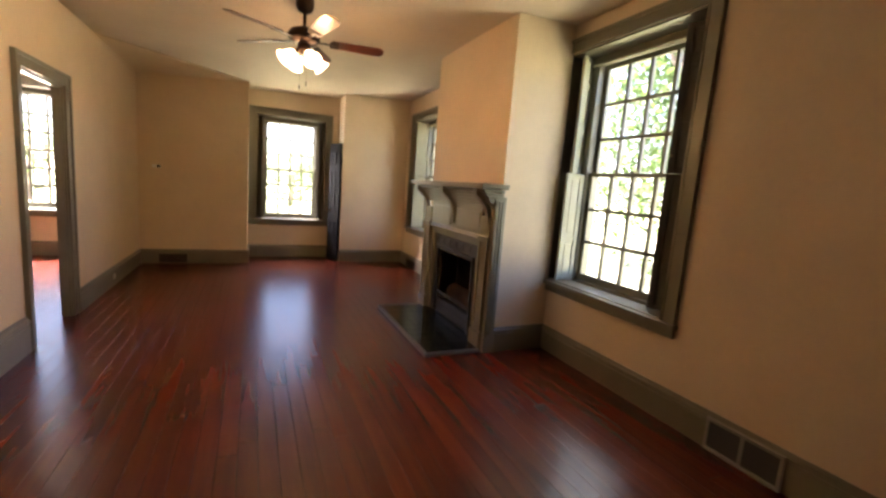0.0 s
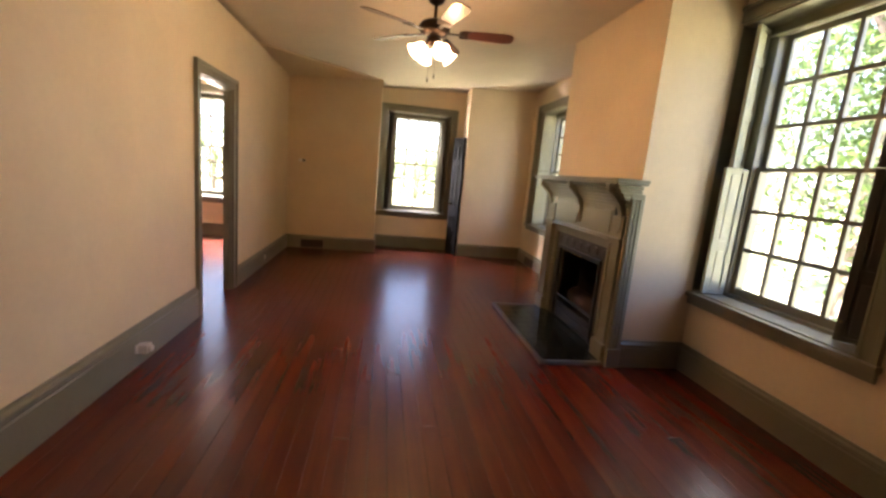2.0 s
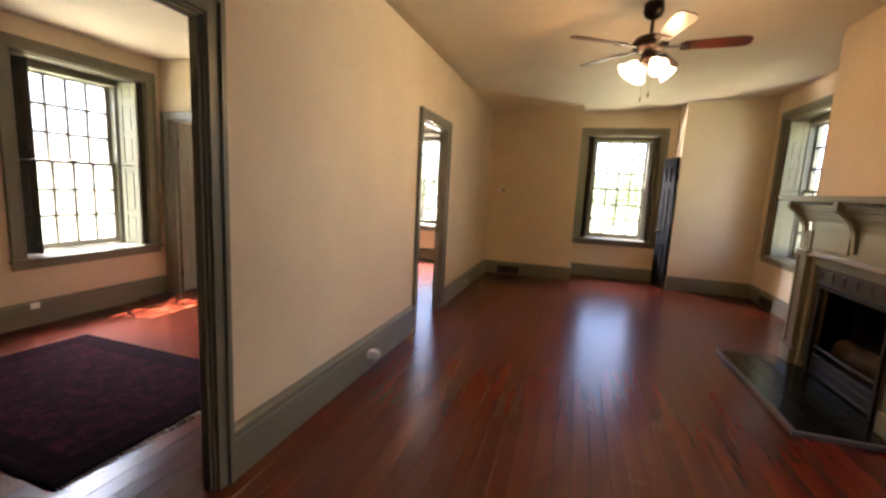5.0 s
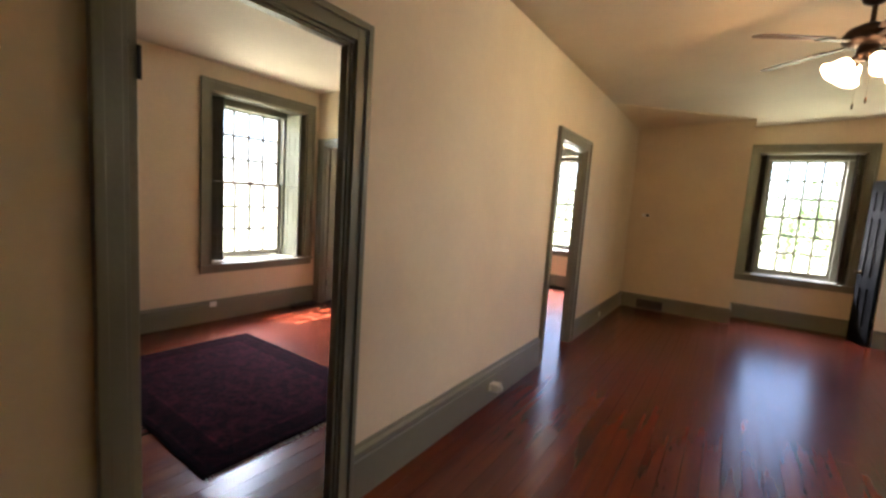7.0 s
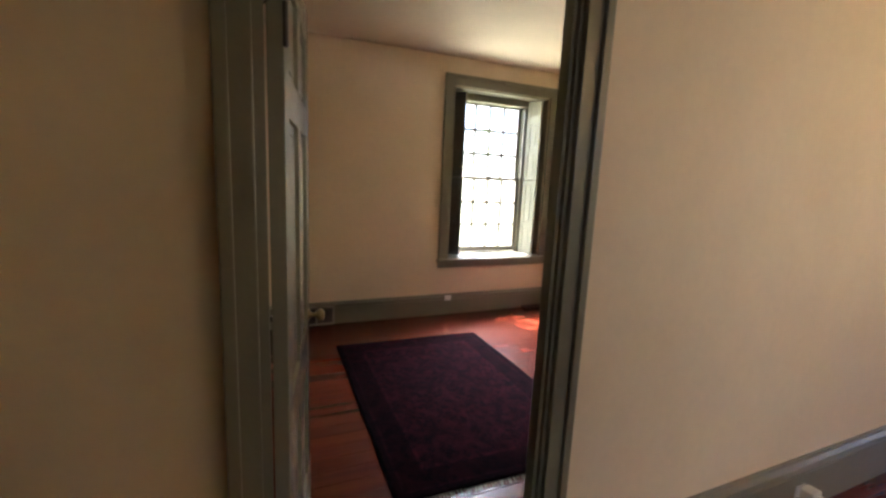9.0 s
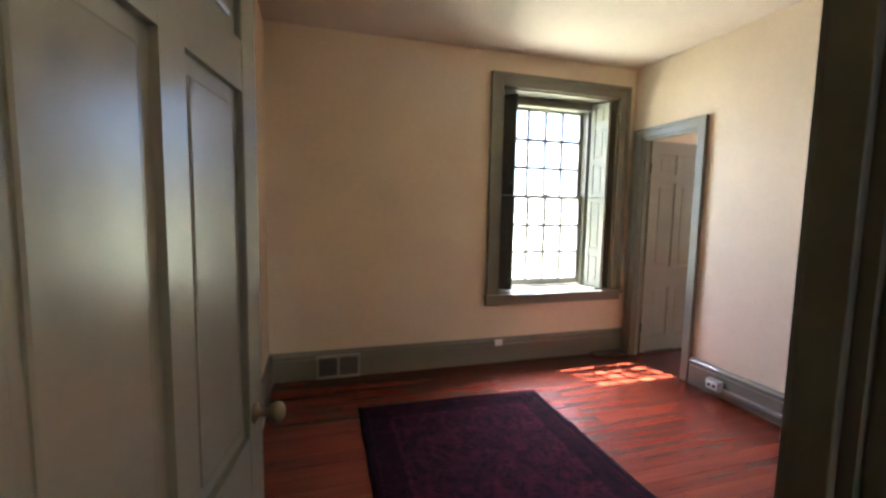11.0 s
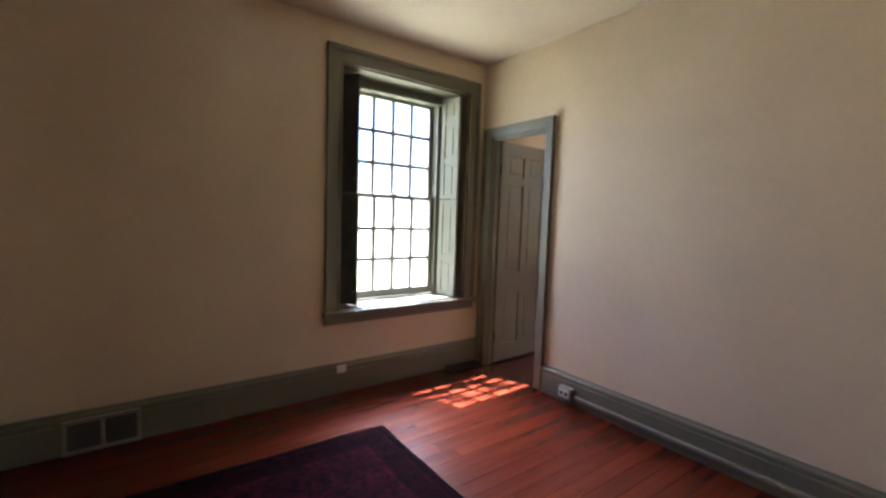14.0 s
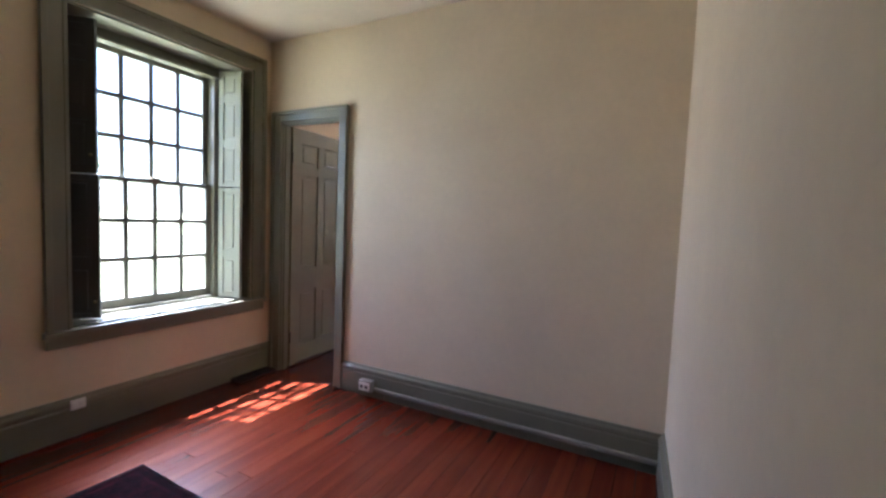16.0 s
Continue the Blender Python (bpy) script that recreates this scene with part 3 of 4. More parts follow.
doorway("doorway_3", "y", BN, BN + 0.07, BD, 0.073, "grey-green cased doorway from the back room to the side room", cw0=0.088)


def panel_door(name, m, w, h, label, material, knobs=BRASS, spans=((0.2, 0.68), (0.84, 1.57), (1.67, 1.9)), st=0.09):
    """A six-panel door leaf hinged on its local z axis; x runs along the leaf, y through it."""
    d = holder(name, m, label, "door", kind="structure")
    th = 0.036
    bm = bmesh.new()
    box(bm, 0, st, 0, th, 0, h, 0.003)
    box(bm, w - st, w, 0, th, 0, h, 0.003)
    box(bm, w / 2 - 0.036, w / 2 + 0.036, 0.001, th - 0.001, 0.1, h - 0.1)
    tops, feet = [0.0] + [b for a, b in spans], [a for a, b in spans] + [h]
    rails = list(zip(tops, feet))
    for a, b in rails:
        box(bm, st, w - st, 0.0015, th - 0.0015, a, b)
    part("stiles_and_rails", bm, material, d)
    for a, b in spans:
        for x0, x1 in ((st, w / 2 - 0.036), (w / 2 + 0.036, w - st)):
            p = bmesh.new()
            box(p, x0, x1, th * 0.38, th * 0.62, a, b)
            box(p, x0 + 0.03, x1 - 0.03, th * 0.27, th * 0.73, a + 0.03, b - 0.03, 0.006)
            part("panel", p, material, d)
    for s in (-1, 1):
        k = bmesh.new()
        lathe(k, [(0.0001, 0.0), (0.027, 0.0), (0.027, 0.005), (0.011, 0.012), (0.010, 0.034), (0.022, 0.042), (0.028, 0.054), (0.026, 0.066), (0.014, 0.074), (0.0001, 0.076)], 20,
              pose(w - 0.06, th if s > 0 else 0, 0.88, -90 if s > 0 else 90) @ Matrix.Scale(0.86, 4))
        part("door_knob", k, knobs, d, "aged brass knob", smooth=True)
    for z in (0.25, 1.75):
        hb = bmesh.new()
        tube(hb, (-0.004, -0.004, z - 0.045), (-0.004, -0.004, z + 0.045), 0.006)
        part("hinge", hb, IRON, d)
    return d


panel_door("door_1", pose(XL - PT - 0.004, 1.349, 0.012, 0, 0, 180 - 9.6), 0.75, 2.02, "grey-green six-panel door standing open into the back room", DOOR_PAINT)
panel_door("door_2", pose(BD[0] + 0.03, BN + 0.085, 0.012, 0, 0, 93), 0.70, 2.0, "grey-green six-panel door standing open into the side room", DOOR_PAINT, spans=((0.16, 0.63), (0.83, 1.62), (1.70, 1.88)), st=0.1)
panel_door("door_3", pose(1.70, 8.075, 0.01, 0, 0, 106), 0.40, 2.05, "narrow closet door standing open in the alcove, coloured black for the unlit closet", CLOSET_DARK)

hook = tagged(new("coat_hook"), "small black iron hook screwed to the door jamb", "hook")
hook.location = (XL - 0.045, D1[0] + 0.0185, 1.80)
hk = bmesh.new()
tube(hk, (0, -0.001, 0.02), (0, 0.018, 0.026), 0.003, n=8)
tube(hk, (0, 0.018, 0.026), (0, 0.022, 0.0), 0.003, n=8)
tube(hk, (0, 0.022, 0.0), (0, 0.01, -0.012), 0.003, n=8)
part("hook_wire", hk, IRON, hook)
catch = tagged(new("latch_catch"), "small dark iron latch catch on the door jamb", "latch")
catch.location = (XL - 0.045, D1[0] + 0.0185, 1.12)
part("catch_plate", boxes((-0.012, 0.012, -0.001, 0.004, -0.03, 0.03), (-0.006, 0.006, 0.003, 0.018, -0.006, 0.006), bevel=0.002), IRON, catch)


# ---- fireplace ----
def fireplace():
    f = holder("fireplace_mantel", pose(0, 0, 0), "grey-green painted wooden mantelpiece with moulded shelf and brackets", "mantelpiece")
    x1 = CX - 0.001
    y0, y1 = CY0 + 0.02, CY1 - 0.06
    for a, b in ((y0, y0 + 0.17), (y1 - 0.17, y1)):
        p = part("pilaster", boxes((x1 - 0.085, x1, a, b, 0.17, 1.22), bevel=0.004), MANTEL, f)
        bm = bmesh.new()
        box(bm, x1 - 0.094, x1 - 0.083, a, a + 0.035, 0.2, 1.0, 0.003)
        box(bm, x1 - 0.094, x1 - 0.083, b - 0.035, b, 0.2, 1.0, 0.003)
        part("fillet", bm, MANTEL, p)
        part("plinth", boxes((x1 - 0.105, x1, a - 0.012, b + 0.012, 0.031, 0.17), bevel=0.006), MANTEL, f, "pale plinth block")
        part("capital", boxes((x1 - 0.10, x1 - 0.002, a - 0.008, b + 0.008, 0.99, 1.03), (x1 - 0.11, x1 - 0.003, a - 0.014, b + 0.014, 1.03, 1.045), bevel=0.004), MANTEL, f)
        part("frieze_panel", boxes((x1 - 0.092, x1 - 0.084, a + 0.05, b - 0.05, 1.08, 1.20), bevel=0.003), MANTEL, f)
    # side boards that run to the wall
    part("side_board", boxes((x1 - 0.08, x1 + 0.03, CY0 - 0.03, CY0 - 0.001, 0.004, 1.40), bevel=0.004), MANTEL, f)
    for k in range(3):
        part("reed", boxes((x1 - 0.07 + 0.03 * k, x1 - 0.052 + 0.03 * k, CY0 - 0.04, CY0 - 0.028, 0.16, 1.36), bevel=0.004), MANTEL, f)
    part("side_plinth", boxes((x1 - 0.085, x1 + 0.034, CY0 - 0.045, CY0 - 0.028, 0.004, 0.16), bevel=0.004), MANTEL, f)
    # frieze
    part("frieze", boxes((x1 - 0.07, x1, y0 + 0.171, y1 - 0.171, 1.0, 1.30), bevel=0.003), MANTEL, f)
    part("frieze_moulding", moulding(bmesh.new(), (x1 - 0.07, y0 + 0.17, 1.0), (x1 - 0.07, y1 - 0.17, 1.0), (-1, 0, 0), [(0, 0), (0.03, 0.0), (0.034, 0.012), (0.02, 0.022), (0.012, 0.04), (0, 0.042)]), MANTEL, f)
    for a, b in ((y0 + 0.20, (y0 + y1) / 2 - 0.06), ((y0 + y1) / 2 + 0.06, y1 - 0.20)):
        part("raised_panel", boxes((x1 - 0.082, x1 - 0.068, a, b, 1.07, 1.25), bevel=0.006), MANTEL, f)
    # inner frame round the opening
    bm = bmesh.new()
    box(bm, x1 - 0.05, x1, y0 + 0.171, y0 + 0.235, 0.032, 0.999, 0.004)
    box(bm, x1 - 0.05, x1, y1 - 0.235, y1 - 0.171, 0.032, 0.999, 0.004)
    box(bm, x1 - 0.05, x1, y0 + 0.235, y1 - 0.235, 0.93, 0.999, 0.004)
    part("inner_frame", bm, MANTEL, f)
    # bed mouldings, stepping out to the shelf
    steps = [(1.29, 0.085), (1.318, 0.105), (1.345, 0.135), (1.372, 0.15), (1.40, 0.18), (1.43, 0.205)]
    for (z, d), (z2, _) in zip(steps, steps[1:] + [(1.462, 0)]):
        part("bed_moulding", boxes((x1 - d, x1, y0 - 0.01 - d * 0.25, y1 + 0.01 + d * 0.25, z, z2 - 0.002), bevel=0.006), MANTEL, f)
    part("shelf", boxes((x1 - 0.255, x1, CY0 - 0.10, CY1 + 0.05, 1.463, 1.482), (x1 - 0.265, x1 - 0.001, CY0 - 0.112, CY1 + 0.06, 1.483, 1.505), bevel=0.006), MANTEL, f, "moulded mantel shelf with worn edge")
    dent = boxes((0, 0.018, 0, 0.02, 0, 0.022), bevel=0.002)
    dm = mesh_of("dentil", dent)
    dm.materials.append(MANTEL)
    y = y0 - 0.03
    while y < y1 + 0.01:
        d = new("dentil", dm)
        d.parent = f
        d.matrix_basis = pose(x1 - 0.222, y, 1.438)
        y += 0.042
    # brackets: a scrolled console above each pilaster and one in the middle
    for yc in (y0 + 0.05, (y0 + y1) / 2, y1 - 0.05):
        prof = [(0.0, 1.09), (0.03, 1.10), (0.035, 1.16), (0.045, 1.24), (0.08, 1.31), (0.125, 1.345), (0.165, 1.375), (0.215, 1.40), (0.225, 1.43), (0.22, 1.462), (0.0, 1.462)]
        bm = bmesh.new()
        sides = [[bm.verts.new((x1 - 0.068 - a * 0.75, yc + s, z)) for a, z in prof] for s in (-0.026, 0.026)]
        for k in range(len(prof)):
            j = (k + 1) % len(prof)
            bm.faces.new((sides[0][k], sides[0][j], sides[1][j], sides[1][k]))
        bm.faces.new(sides[0])
        bm.faces.new(sides[1][::-1])
        part("bracket", bm, MANTEL, f, "scrolled bracket")
    # dark slate and iron inside
    s = holder("fireplace_surround", pose(0, 0, 0), "dark slate and iron fireplace surround round the opening", "fireplace")
    a, b = y0 + 0.236, y1 - 0.236
    for q in (a, b - 0.09):
        part("slate_slip", boxes((x1 - 0.03, x1 - 0.002, q, q + 0.09, 0.032, 0.80), bevel=0.003), SURROUND, s)
    part("slate_header", boxes((x1 - 0.03, x1 - 0.002, a, b, 0.801, 0.929), bevel=0.003), SURROUND, s)
    for k in range(7):
        c = a + 0.06 + (b - a - 0.12) * k / 6
        part("carved_block", boxes((x1 - 0.036, x1 - 0.028, c - 0.04, c + 0.04, 0.83, 0.90), bevel=0.006), SURROUND, s)
    part("iron_frame", boxes((x1 - 0.045, x1 - 0.012, a + 0.09, a + 0.12, 0.032, 0.76), (x1 - 0.045, x1 - 0.012, b - 0.12, b - 0.09, 0.032, 0.76), (x1 - 0.045, x1 - 0.012, a + 0.09, b - 0.09, 0.76, 0.80), bevel=0.004), IRON, s)
    g = holder("fire_grate", pose(0, 0, 0), "black iron fire grate with front bars", "grate")
    for z in (0.05, 0.13, 0.20, 0.27):
        bm = bmesh.new()
        tube(bm, (CX - 0.02, a + 0.13, z), (CX - 0.02, b - 0.13, z), 0.012)
        part("bar", bm, IRON, g)
    part("grate_front", boxes((CX - 0.018, CX - 0.006, a + 0.13, b - 0.13, 0.034, 0.19), bevel=0.004), IRON, g)
    part("grate_floor", boxes((CX + 0.0, CX + 0.30, a + 0.14, b - 0.14, 0.16, 0.185), bevel=0.004), IRON, g)
    for yy in (a + 0.15, b - 0.18):
        part("leg", boxes((CX + 0.25, CX + 0.28, yy, yy + 0.03, 0.008, 0.16)), IRON, g)
    bm = bmesh.new()
    tube(bm, (CX + 0.12, a + 0.16, 0.285), (CX + 0.16, b - 0.2, 0.29), 0.10, 0.085, 14)
    for v in bm.verts:
        v.co += Vector((1, 0.2, 1)) * 0.012 * noise.noise(v.co * 14)
    tagged(part("fire_log", bm, LOG, smooth=True), "charred brown log lying in the iron grate", "log")


fireplace()

# hearth of dark tiles with a pale stone edge
hearth = holder("hearth", pose(0, 0, 0), "dark tiled hearth slab with a worn grey stone edge on the floor", "hearth", kind="structure")
HX0, HX1, HY0, HY1 = 1.66, CX - 0.001, 3.70, 5.22
part("hearth_bed", boxes((HX0 + 0.01, HX1, HY0 + 0.01, HY1 - 0.01, 0.0, 0.022)), SURROUND, hearth)
part("edge_strip", boxes((HX0, HX0 + 0.032, HY0 + 0.033, HY1 - 0.033, 0.001, 0.032), bevel=0.004), HEARTH_EDGE, hearth)
part("edge_strip", boxes((HX0, HX1, HY0, HY0 + 0.032, 0.001, 0.032), bevel=0.004), HEARTH_EDGE, hearth)
part("edge_strip", boxes((HX0, HX1, HY1 - 0.032, HY1, 0.001, 0.032), bevel=0.004), HEARTH_EDGE, hearth)


# ---- ceiling fan ----
def fan():
    FX, FY, FZ = 0.665, 4.30, 2.79
    f = holder("ceiling_fan", pose(FX, FY, FZ), "dark bronze five-blade ceiling fan with four lit glass shades", "ceiling fan")
    part("canopy", lathe(bmesh.new(), [(0.0001, 0.055), (0.066, 0.055), (0.07, -0.02), (0.055, -0.055), (0.022, -0.075), (0.0001, -0.076)]), BRONZE, f, smooth=True)
    part("downrod", tube(bmesh.new(), (0, 0, -0.07), (0, 0, -0.19), 0.013), BRONZE, f)
    part("motor_housing", lathe(bmesh.new(), [(0.0001, -0.17), (0.03, -0.172), (0.06, -0.185), (0.105, -0.205), (0.125, -0.235), (0.125, -0.265), (0.10, -0.29), (0.06, -0.305), (0.0001, -0.306)], 32), BRONZE, f, smooth=True)
    part("switch_housing", lathe(bmesh.new(), [(0.0001, -0.30), (0.05, -0.305), (0.055, -0.34), (0.045, -0.375), (0.0001, -0.385)]), BRONZE, f, smooth=True)
    for k in range(5):
        ang = -6 + 72 * k
        m = pose(0, 0, -0.275, 0, 0, ang)
        bm = bmesh.new()
        box(bm, 0.10, 0.24, -0.018, 0.018, -0.004, 0.004, 0.002, m)
        box(bm, 0.20, 0.27, -0.05, 0.05, -0.003, 0.003, 0.002, m @ pose(0, 0, 0, -12))
        part("blade_iron", bm, BRONZE, f)
        bm = bmesh.new()
        outline = [(0.22, -0.052), (0.56, -0.066), (0.61, -0.058), (0.635, -0.03), (0.635, 0.03), (0.61, 0.058), (0.56, 0.066), (0.22, 0.052)]
        lo = [bm.verts.new((x, y, 0.004)) for x, y in outline]
        hi = [bm.verts.new((x, y, 0.011)) for x, y in outline]
        bm.faces.new(lo[::-1])
        bm.faces.new(hi)
        for i in range(len(lo)):
            j = (i + 1) % len(lo)
            bm.faces.new((lo[i], lo[j], hi[j], hi[i]))
        bmesh.ops.transform(bm, matrix=m @ pose(0, 0, 0, -12), verts=bm.verts)
        part("blade", bm, BLADE, f, "dark cherry wood blade")
    for k in range(4):
        m = pose(0, 0, -0.36, 0, 0, 20 + 90 * k) @ pose(0.055, 0, 0, 0, 130, 0)
        part("lamp_arm", tube(bmesh.new(), (m @ Vector((0, 0, -0.03))), (m @ Vector((0, 0, 0.045))), 0.012), BRONZE, f)
        part("shade", lathe(bmesh.new(), [(0.018, 0.035), (0.03, 0.04), (0.04, 0.065), (0.046, 0.10), (0.058, 0.13), (0.068, 0.142), (0.065, 0.142), (0.054, 0.128), (0.042, 0.10), (0.036, 0.066), (0.026, 0.045), (0.018, 0.04)], 20, m), SHADE, f, "lit frosted bell glass", smooth=True)
        lamp = new("bulb_light", bpy.data.lights.new("bulb_light", 'POINT'))
        lamp.data.energy, lamp.data.color, lamp.data.shadow_soft_size = 0.3, (1.0, 0.55, 0.18), 0.03
        lamp.parent = f
        lamp.location = m @ Vector((0, 0, 0.16))
    for k, (dx, dl) in enumerate(((0.02, 0.21), (-0.025, 0.23))):
        ch = part("pull_chain", tube(bmesh.new(), (dx, 0.03 * (k * 2 - 1), -0.38), (dx, 0.03 * (k * 2 - 1), -0.38 - dl), 0.0012, n=5), BRASS, f)
        part("fob", lathe(bmesh.new(), [(0.0001, 0), (0.004, -0.004), (0.006, -0.02), (0.005, -0.035), (0.0001, -0.04)], 10, pose(dx, 0.03 * (k * 2 - 1), -0.38 - dl)), BRONZE, ch, smooth=True)


fan()


# ---- registers, outlets, small fittings ----
def register(m, w, h, label, material=VENT_PAINT, bays=2):
    """A louvred heat register: local x along, z up, y off the wall towards the room is negative."""
    r = holder("heat_register", m, label, "vent")
    part("backing", boxes((0.01, w - 0.01, -0.012, -0.001, 0.01, h - 0.01)), CABLE if material is VENT_PAINT else IRON, r)
    bm = bmesh.new()
    box(bm, 0, w, -0.022, -0.002, 0, 0.02, 0.003)
    box(bm, 0, w, -0.022, -0.002, h - 0.02, h, 0.003)
    for k in range(bays + 1):
        c = 0.01 + (w - 0.02) * k / bays
        box(bm, c - 0.01, c + 0.01, -0.021, -0.002, 0.02, h - 0.02, 0.002)
    part("frame", bm, material, r)
    n = int((h - 0.04) / 0.014)
    sm = mesh_of("slat", boxes((0.02, w - 0.02, -0.016, -0.0135, -0.004, 0.004)))
    sm.materials.append(CABLE if material is VENT_PAINT else IRON)
    for k in range(n):
        s = new("slat", sm)
        s.parent = r
        s.matrix_basis = pose(0, 0, 0.027 + k * 0.014, 0, 0, 0)
    return r


register(pose(XR - 0.028, 2.03, 0.006, 0, 0, -90), 0.42, 0.20, "pale framed two-bay heat register set in the baseboard")
register(pose(XW + 0.028, 1.61, 0.006, 0, 0, 90), 0.34, 0.185, "pale framed two-bay heat register in the back room baseboard")
register(pose(-0.95, 7.94 - 0.028, 0.02, 0, 0, 0), 0.36, 0.13, "dark louvred heat register in the end wall baseboard", IRON)
register(pose(XR - 0.028, 7.6, 0.02, 0, 0, -90), 0.36, 0.13, "dark louvred heat register near the room's corner", IRON)
for x, y in ((XW + 0.13, 4.12), (XW + 0.16, 4.64)):
    r = register(pose(x, y, 0.002, 90, 0, 90) @ pose(0, 0, 0, 180) @ pose(0, 0, 0), 0.34, 0.1, "black floor register lying flush by the wall", IRON, 1)
    r.matrix_world = pose(x, y, 0.003, -90, 0, 90)


def outlet(m, label, plug=False):
    o = holder("wall_outlet", m, label, "outlet")
    part("plate", boxes((-0.036, 0.036, -0.008, -0.001, -0.028, 0.028), bevel=0.003), WHITE_PLASTIC, o)
    for s in (-1, 1):
        part("socket_face", boxes((s * 0.017 - 0.012, s * 0.017 + 0.012, -0.011, -0.007, -0.014, 0.014), bevel=0.002), WHITE_PLASTIC, o)
    if plug:
        part("plug_in_unit", boxes((-0.02, 0.05, -0.065, -0.009, -0.032, 0.026), (-0.012, 0.03, -0.085, -0.064, -0.02, 0.016), bevel=0.008), WHITE_PLASTIC, o, "white plug-in unit")
    return o


outlet(pose(XL + 0.027, 3.53, 0.125, 0, 0, 90), "white baseboard outlet with a bulky plug-in unit", True)
outlet(pose(XL + 0.027, 6.55, 0.11, 0, 0, 90), "small white outlet in the baseboard")
outlet(pose(XW + 0.027, 3.16, 0.185, 0, 0, 90), "white outlet high on the back room baseboard")
outlet(pose(XR - 0.027, 5.95, 0.11, 0, 0, -90), "white outlet in the baseboard beyond the chimney")
th = holder("thermostat", pose(-0.965, 7.94, 1.43), "small white wall thermostat with a dark dial", "thermostat")
part("case", boxes((-0.06, 0.05, -0.025, -0.001, -0.022, 0.028), bevel=0.004), WHITE_PLASTIC, th)
part("display", boxes((0.0, 0.045, -0.029, -0.024, -0.015, 0.02), bevel=0.002), IRON, th)
sw = holder("wall_plate", pose(-1.06, 7.94, 1.16), "small cream wall plate below the thermostat", "wall plate")
part("plate", boxes((-0.02, 0.02, -0.006, -0.001, -0.035, 0.035), bevel=0.002), PLASTER, sw)
bx = holder("surface_outlet", pose(-3.28, BN - 0.026, 0.09), "surface-mounted pale outlet box on the baseboard", "outlet")
part("box", boxes((-0.055, 0.055, -0.05, -0.001, -0.04, 0.04), bevel=0.004), VENT_PAINT, bx)
part("face", boxes((-0.045, 0.045, -0.055, -0.049, -0.03, 0.03), bevel=0.003), WHITE_PLASTIC, bx)
for s in (-1, 1):
    part("socket", boxes((s * 0.02 - 0.012, s * 0.02 + 0.012, -0.058, -0.054, -0.012, 0.012), bevel=0.002), IRON, bx)
tagged(part("cable_raceway", boxes((-3.22, XL - PT - 0.03, BN - 0.052, BN - 0.027, 0.058, 0.082), bevel=0.005), VENT_PAINT), "slim painted cable raceway along the baseboard", "raceway")

# ---- rug ----
rug = holder("rug", pose(-2.78, 2.50, 0.004, 0, 0, -1.5), "dark wine-red patterned wool rug with pale fringe on the boards", "rug")
bm = bmesh.new()
nx, ny = 76, 52
g = {}
for i in range(nx + 1):
    for j in range(ny + 1):
        x, y = -0.95 + 1.9 * i / nx, -0.65 + 1.3 * j / ny
        g[i, j] = bm.verts.new((x + 0.006 * noise.noise(Vector((y * 5, 0, 1))), y + 0.008 * noise.noise(Vector((x * 4, 2, 0))), 0.007 + 0.0025 * noise.noise(Vector((x * 3, y * 3, 0)))))
for i in range(nx):
    for j in range(ny):
        bm.faces.new((g[i, j], g[i + 1, j], g[i + 1, j + 1], g[i, j + 1]))
ext = bmesh.ops.extrude_face_region(bm, geom=list(bm.faces))
for v in ext["geom"]:
    if isinstance(v, bmesh.types.BMVert):
        v.co.z = -0.002
part("woven_field", bm, RUG, rug, smooth=True)
for s in (-1, 1):
    bm = bmesh.new()
    for k in range(170):
        y = -0.64 + 1.28 * k / 169
        ln, sk = random.uniform(0.02, 0.045) * (1 if s > 0 else 0.35), random.uniform(-0.012, 0.012)
        a, b = s * 0.945, s * (0.945 + ln)
        q = [bm.verts.new(c) for c in ((a, y - 0.002, 0.005), (a, y + 0.002, 0.005), (b, y + sk + 0.002, 0.0), (b, y + sk - 0.002, 0.0))]
        bm.faces.new(q)
    tagged(part("fringe", bm, FRINGE, rug, "pale wool fringe"), kind="stuff")


# ---- outdoors ----
tagged(part("ground", boxes((-400, 400, -400, 400, -0.75, -0.55)), GRASS), "sunlit lawn round the house", "lawn", kind="structure")


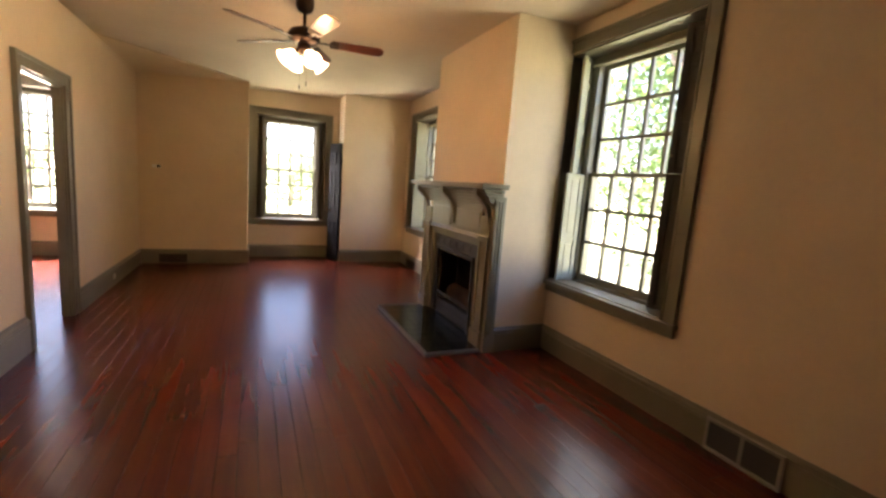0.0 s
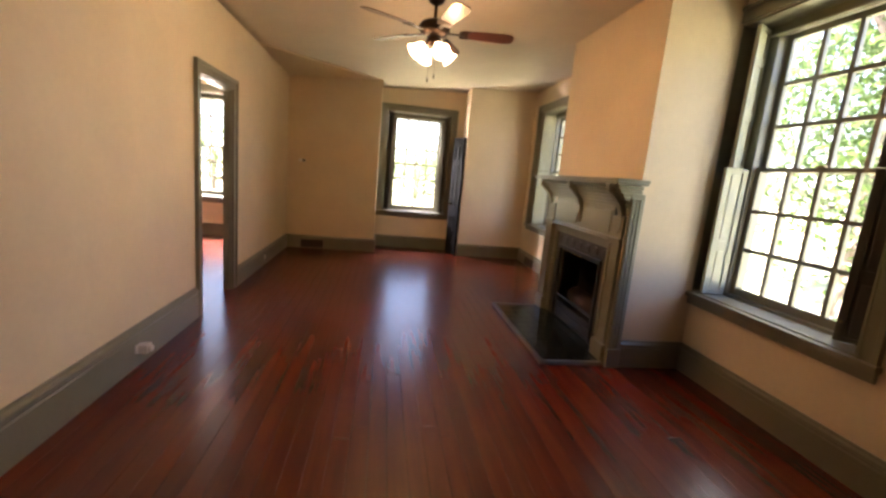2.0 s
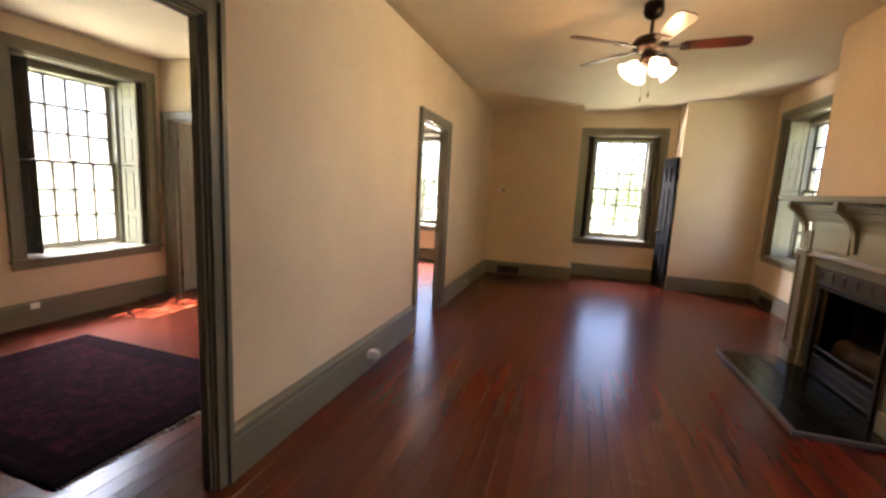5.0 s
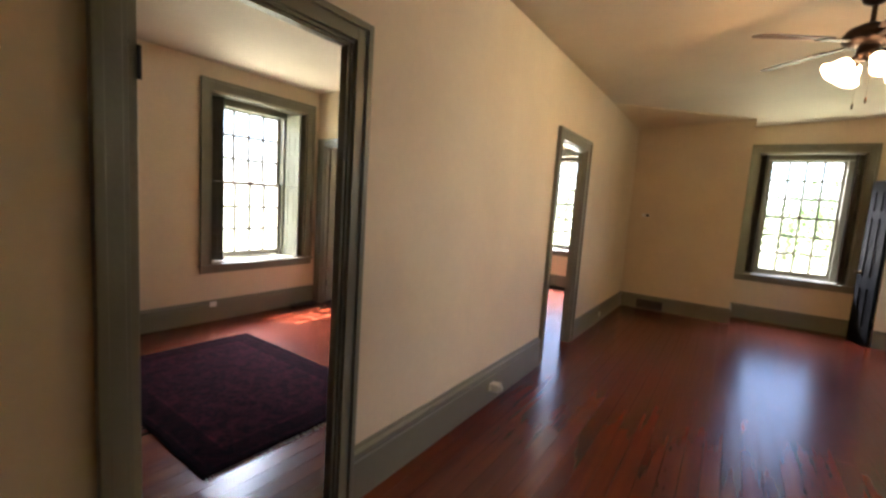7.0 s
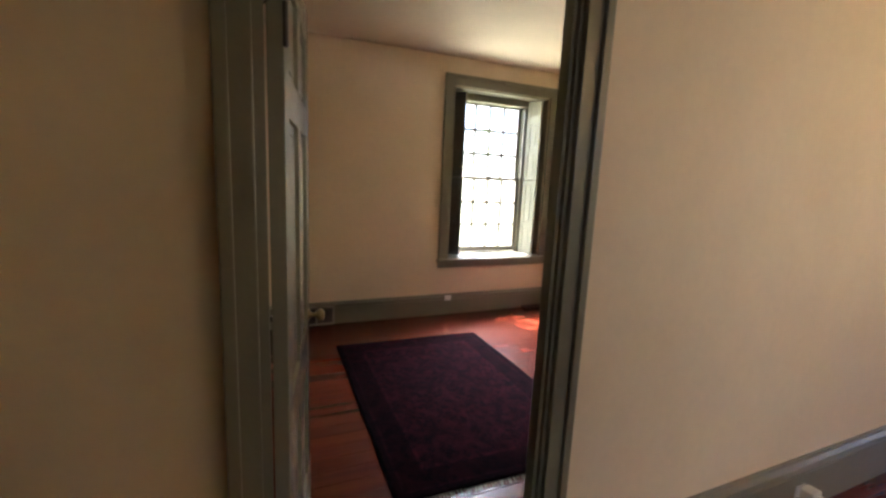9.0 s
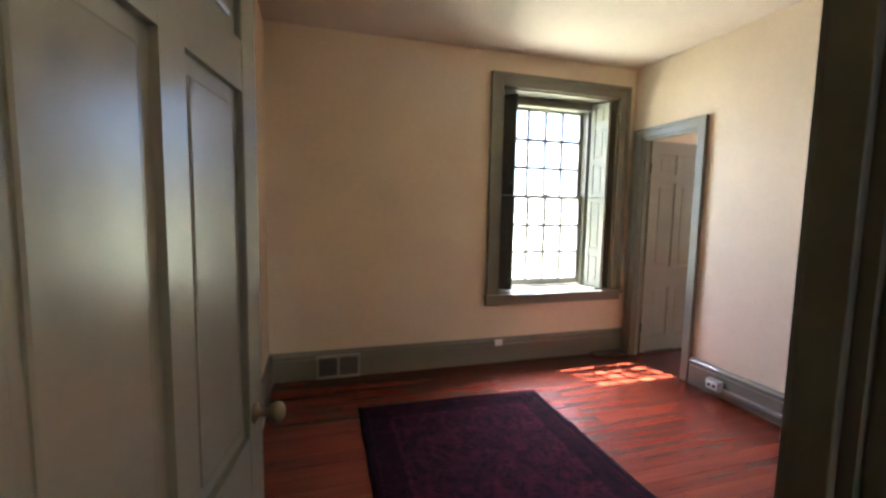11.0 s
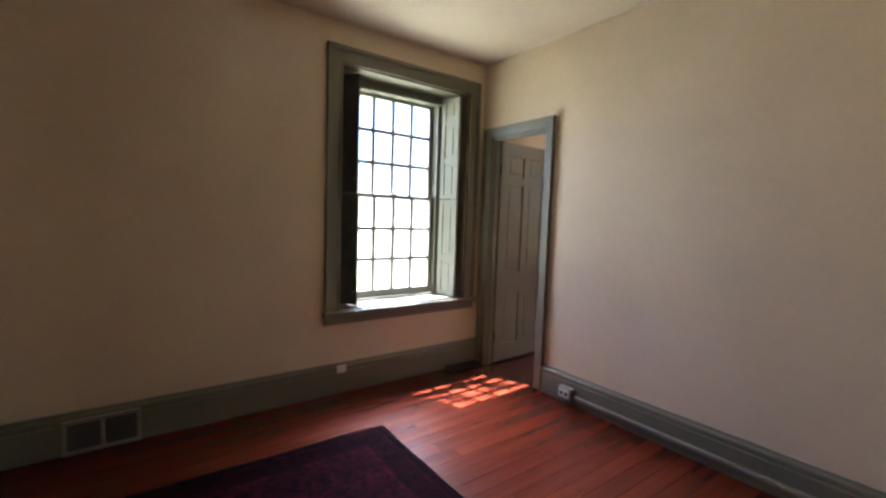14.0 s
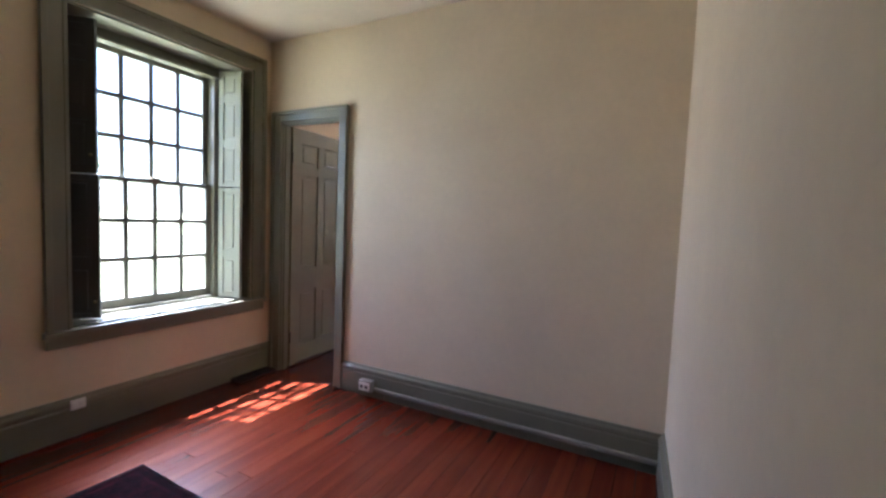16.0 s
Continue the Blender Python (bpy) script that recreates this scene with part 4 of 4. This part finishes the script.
def tree(x, y, h, crown, seed, low=0.35, leaves=2600):
    rnd = random.Random(seed)
    t = holder("tree", pose(x, y, -0.56), "leafy green broad-leaved tree on the lawn", "tree", "trees round the house")
    bm = bmesh.new()
    tube(bm, (0, 0, 0), (0.1, 0.05, h * 0.45), 0.22, 0.15, 12)
    tips = []
    for k in range(9):
        a, z = k * 2.4 + rnd.random(), h * (low + 0.5 * k / 9)
        p0 = (0.1, 0.05, min(z, h * 0.45) - 0.02)
        p1 = (crown * 0.7 * math.cos(a), crown * 0.7 * math.sin(a), z + h * 0.12)
        tube(bm, p0, p1, 0.08, 0.025, 7)
        tips.append(Vector(p1))
    part("trunk", bm, BARK, t)
    vs, fs = [], []
    for k in range(leaves):
        c = rnd.choice(tips) + Vector((rnd.gauss(0, 1), rnd.gauss(0, 1), rnd.gauss(0, 0.8))) * crown * 0.28
        s = rnd.uniform(0.05, 0.12)
        e = Euler((rnd.uniform(-1, 1), rnd.uniform(-1, 1), rnd.uniform(0, 6.3))).to_matrix()
        n = len(vs)
        for q in ((-s, 0, 0), (0, -s * 0.5, 0.02), (s, 0, 0), (0, s * 0.5, 0.02)):
            vs.append(c + e @ Vector(q))
        fs.append((n, n + 1, n + 2, n + 3))
    me = bpy.data.meshes.new("crown")
    me.from_pydata(vs, [], fs)
    me.materials.append(LEAF)
    c = new("crown", me)
    c.parent = t
    return t


tree(10.8, 5.6, 9, 3.8, 1, 0.08, 26000)
tree(14.5, 8.0, 11, 4.5, 2, 0.1, 20000)
tree(13.0, 9.6, 9, 4.0, 3, 0.1, 13000)
tree(8.2, 6.6, 9, 2.6, 11, 0.55, 5000)
tree(-1.5, 27.0, 4.4, 3.6, 4, 0.1, 6000)
tree(-9.0, 26.0, 4.6, 4.0, 5, 0.12, 6000)
tree(6.0, 26.0, 4.8, 3.8, 6, 0.1, 6000)
tree(2.6, 31.0, 4.6, 4.2, 12, 0.1, 6000)
# unseen tree, added across the sun's path to break up the floor's sun patch
tree(-7.9, 1.2, 11.0, 2.2, 7, 0.585, 1200)
tree(-34, 16, 9, 4, 8, 0.15, 4000)
tree(-36, 3, 9, 4, 9, 0.15, 4000)
tree(-30, 30, 9, 4, 10, 0.15, 4000)

# ---- pieces: hearth tiles and floor boards ----
tn, tm = 4, 10
tw, tl = (HX1 - HX0 - 0.032) / tn, (HY1 - HY0 - 0.064) / tm
tile_mesh = mesh_of("tile", boxes((0.003, tw - 0.003, 0.003, tl - 0.003, 0.0, 0.009), bevel=0.002))
tile_mesh.materials.append(TILE)
for i in range(tn):
    for j in range(tm):
        t = new("tile", tile_mesh)
        t.parent = hearth
        t.matrix_basis = pose(HX0 + 0.032 + i * tw, HY0 + 0.032 + j * tl, 0.0215 + random.uniform(0, 0.0012))

plank = bpy.data.meshes.new("plank")
plank.from_pydata([(0, 0, -0.02), (1, 0, -0.02), (1, 1, -0.02), (0, 1, -0.02), (0, 0, -0.001), (1, 0, -0.001), (1, 1, -0.001), (0, 1, -0.001),
                   (0.012, 0.001, 0), (0.988, 0.001, 0), (0.988, 0.999, 0), (0.012, 0.999, 0)], [],
                  [(0, 1, 5, 4), (1, 2, 6, 5), (2, 3, 7, 6), (3, 0, 4, 7), (4, 5, 9, 8), (5, 6, 10, 9), (6, 7, 11, 10), (7, 4, 8, 11), (8, 9, 10, 11)])
plank.materials.append(FLOOR)


def floor(name, x0, x1, y0, y1, label, width=0.098, cuts=(2.4, 4.4)):
    f = tagged(part(name, boxes((x0, x1, y0, y1, -0.08, -0.021)), IRON), label, "floor", kind="structure")
    n = max(1, round((x1 - x0) / width))
    w = (x1 - x0) / n
    for i in range(n):
        y = y0
        first = True
        while y < y1 - 0.01:
            ln = random.uniform(*cuts) * (random.uniform(0.4, 1) if first else 1)
            first = False
            e = y + ln
            if e > y1 - 0.6:
                e = y1
            p = new("plank", plank)
            p.parent = f
            p.matrix_basis = Matrix.LocRotScale((x0 + i * w + 0.0006, y + 0.0006, random.uniform(-0.0004, 0.0)), None, (w - 0.0012, e - y - 0.0012, 1))
            y = e
    return f


floor("floor", XL, XR, YS, YN, "glossy red-brown varnished floor boards, worn", cuts=(2.6, 4.6))
floor("floor_back_room", XW, XL, BS, BN, "glossy red-brown varnished floor boards of the back room")
floor("floor_side_room", XW, XL, BN, YN, "red-brown varnished floor boards of the side room")
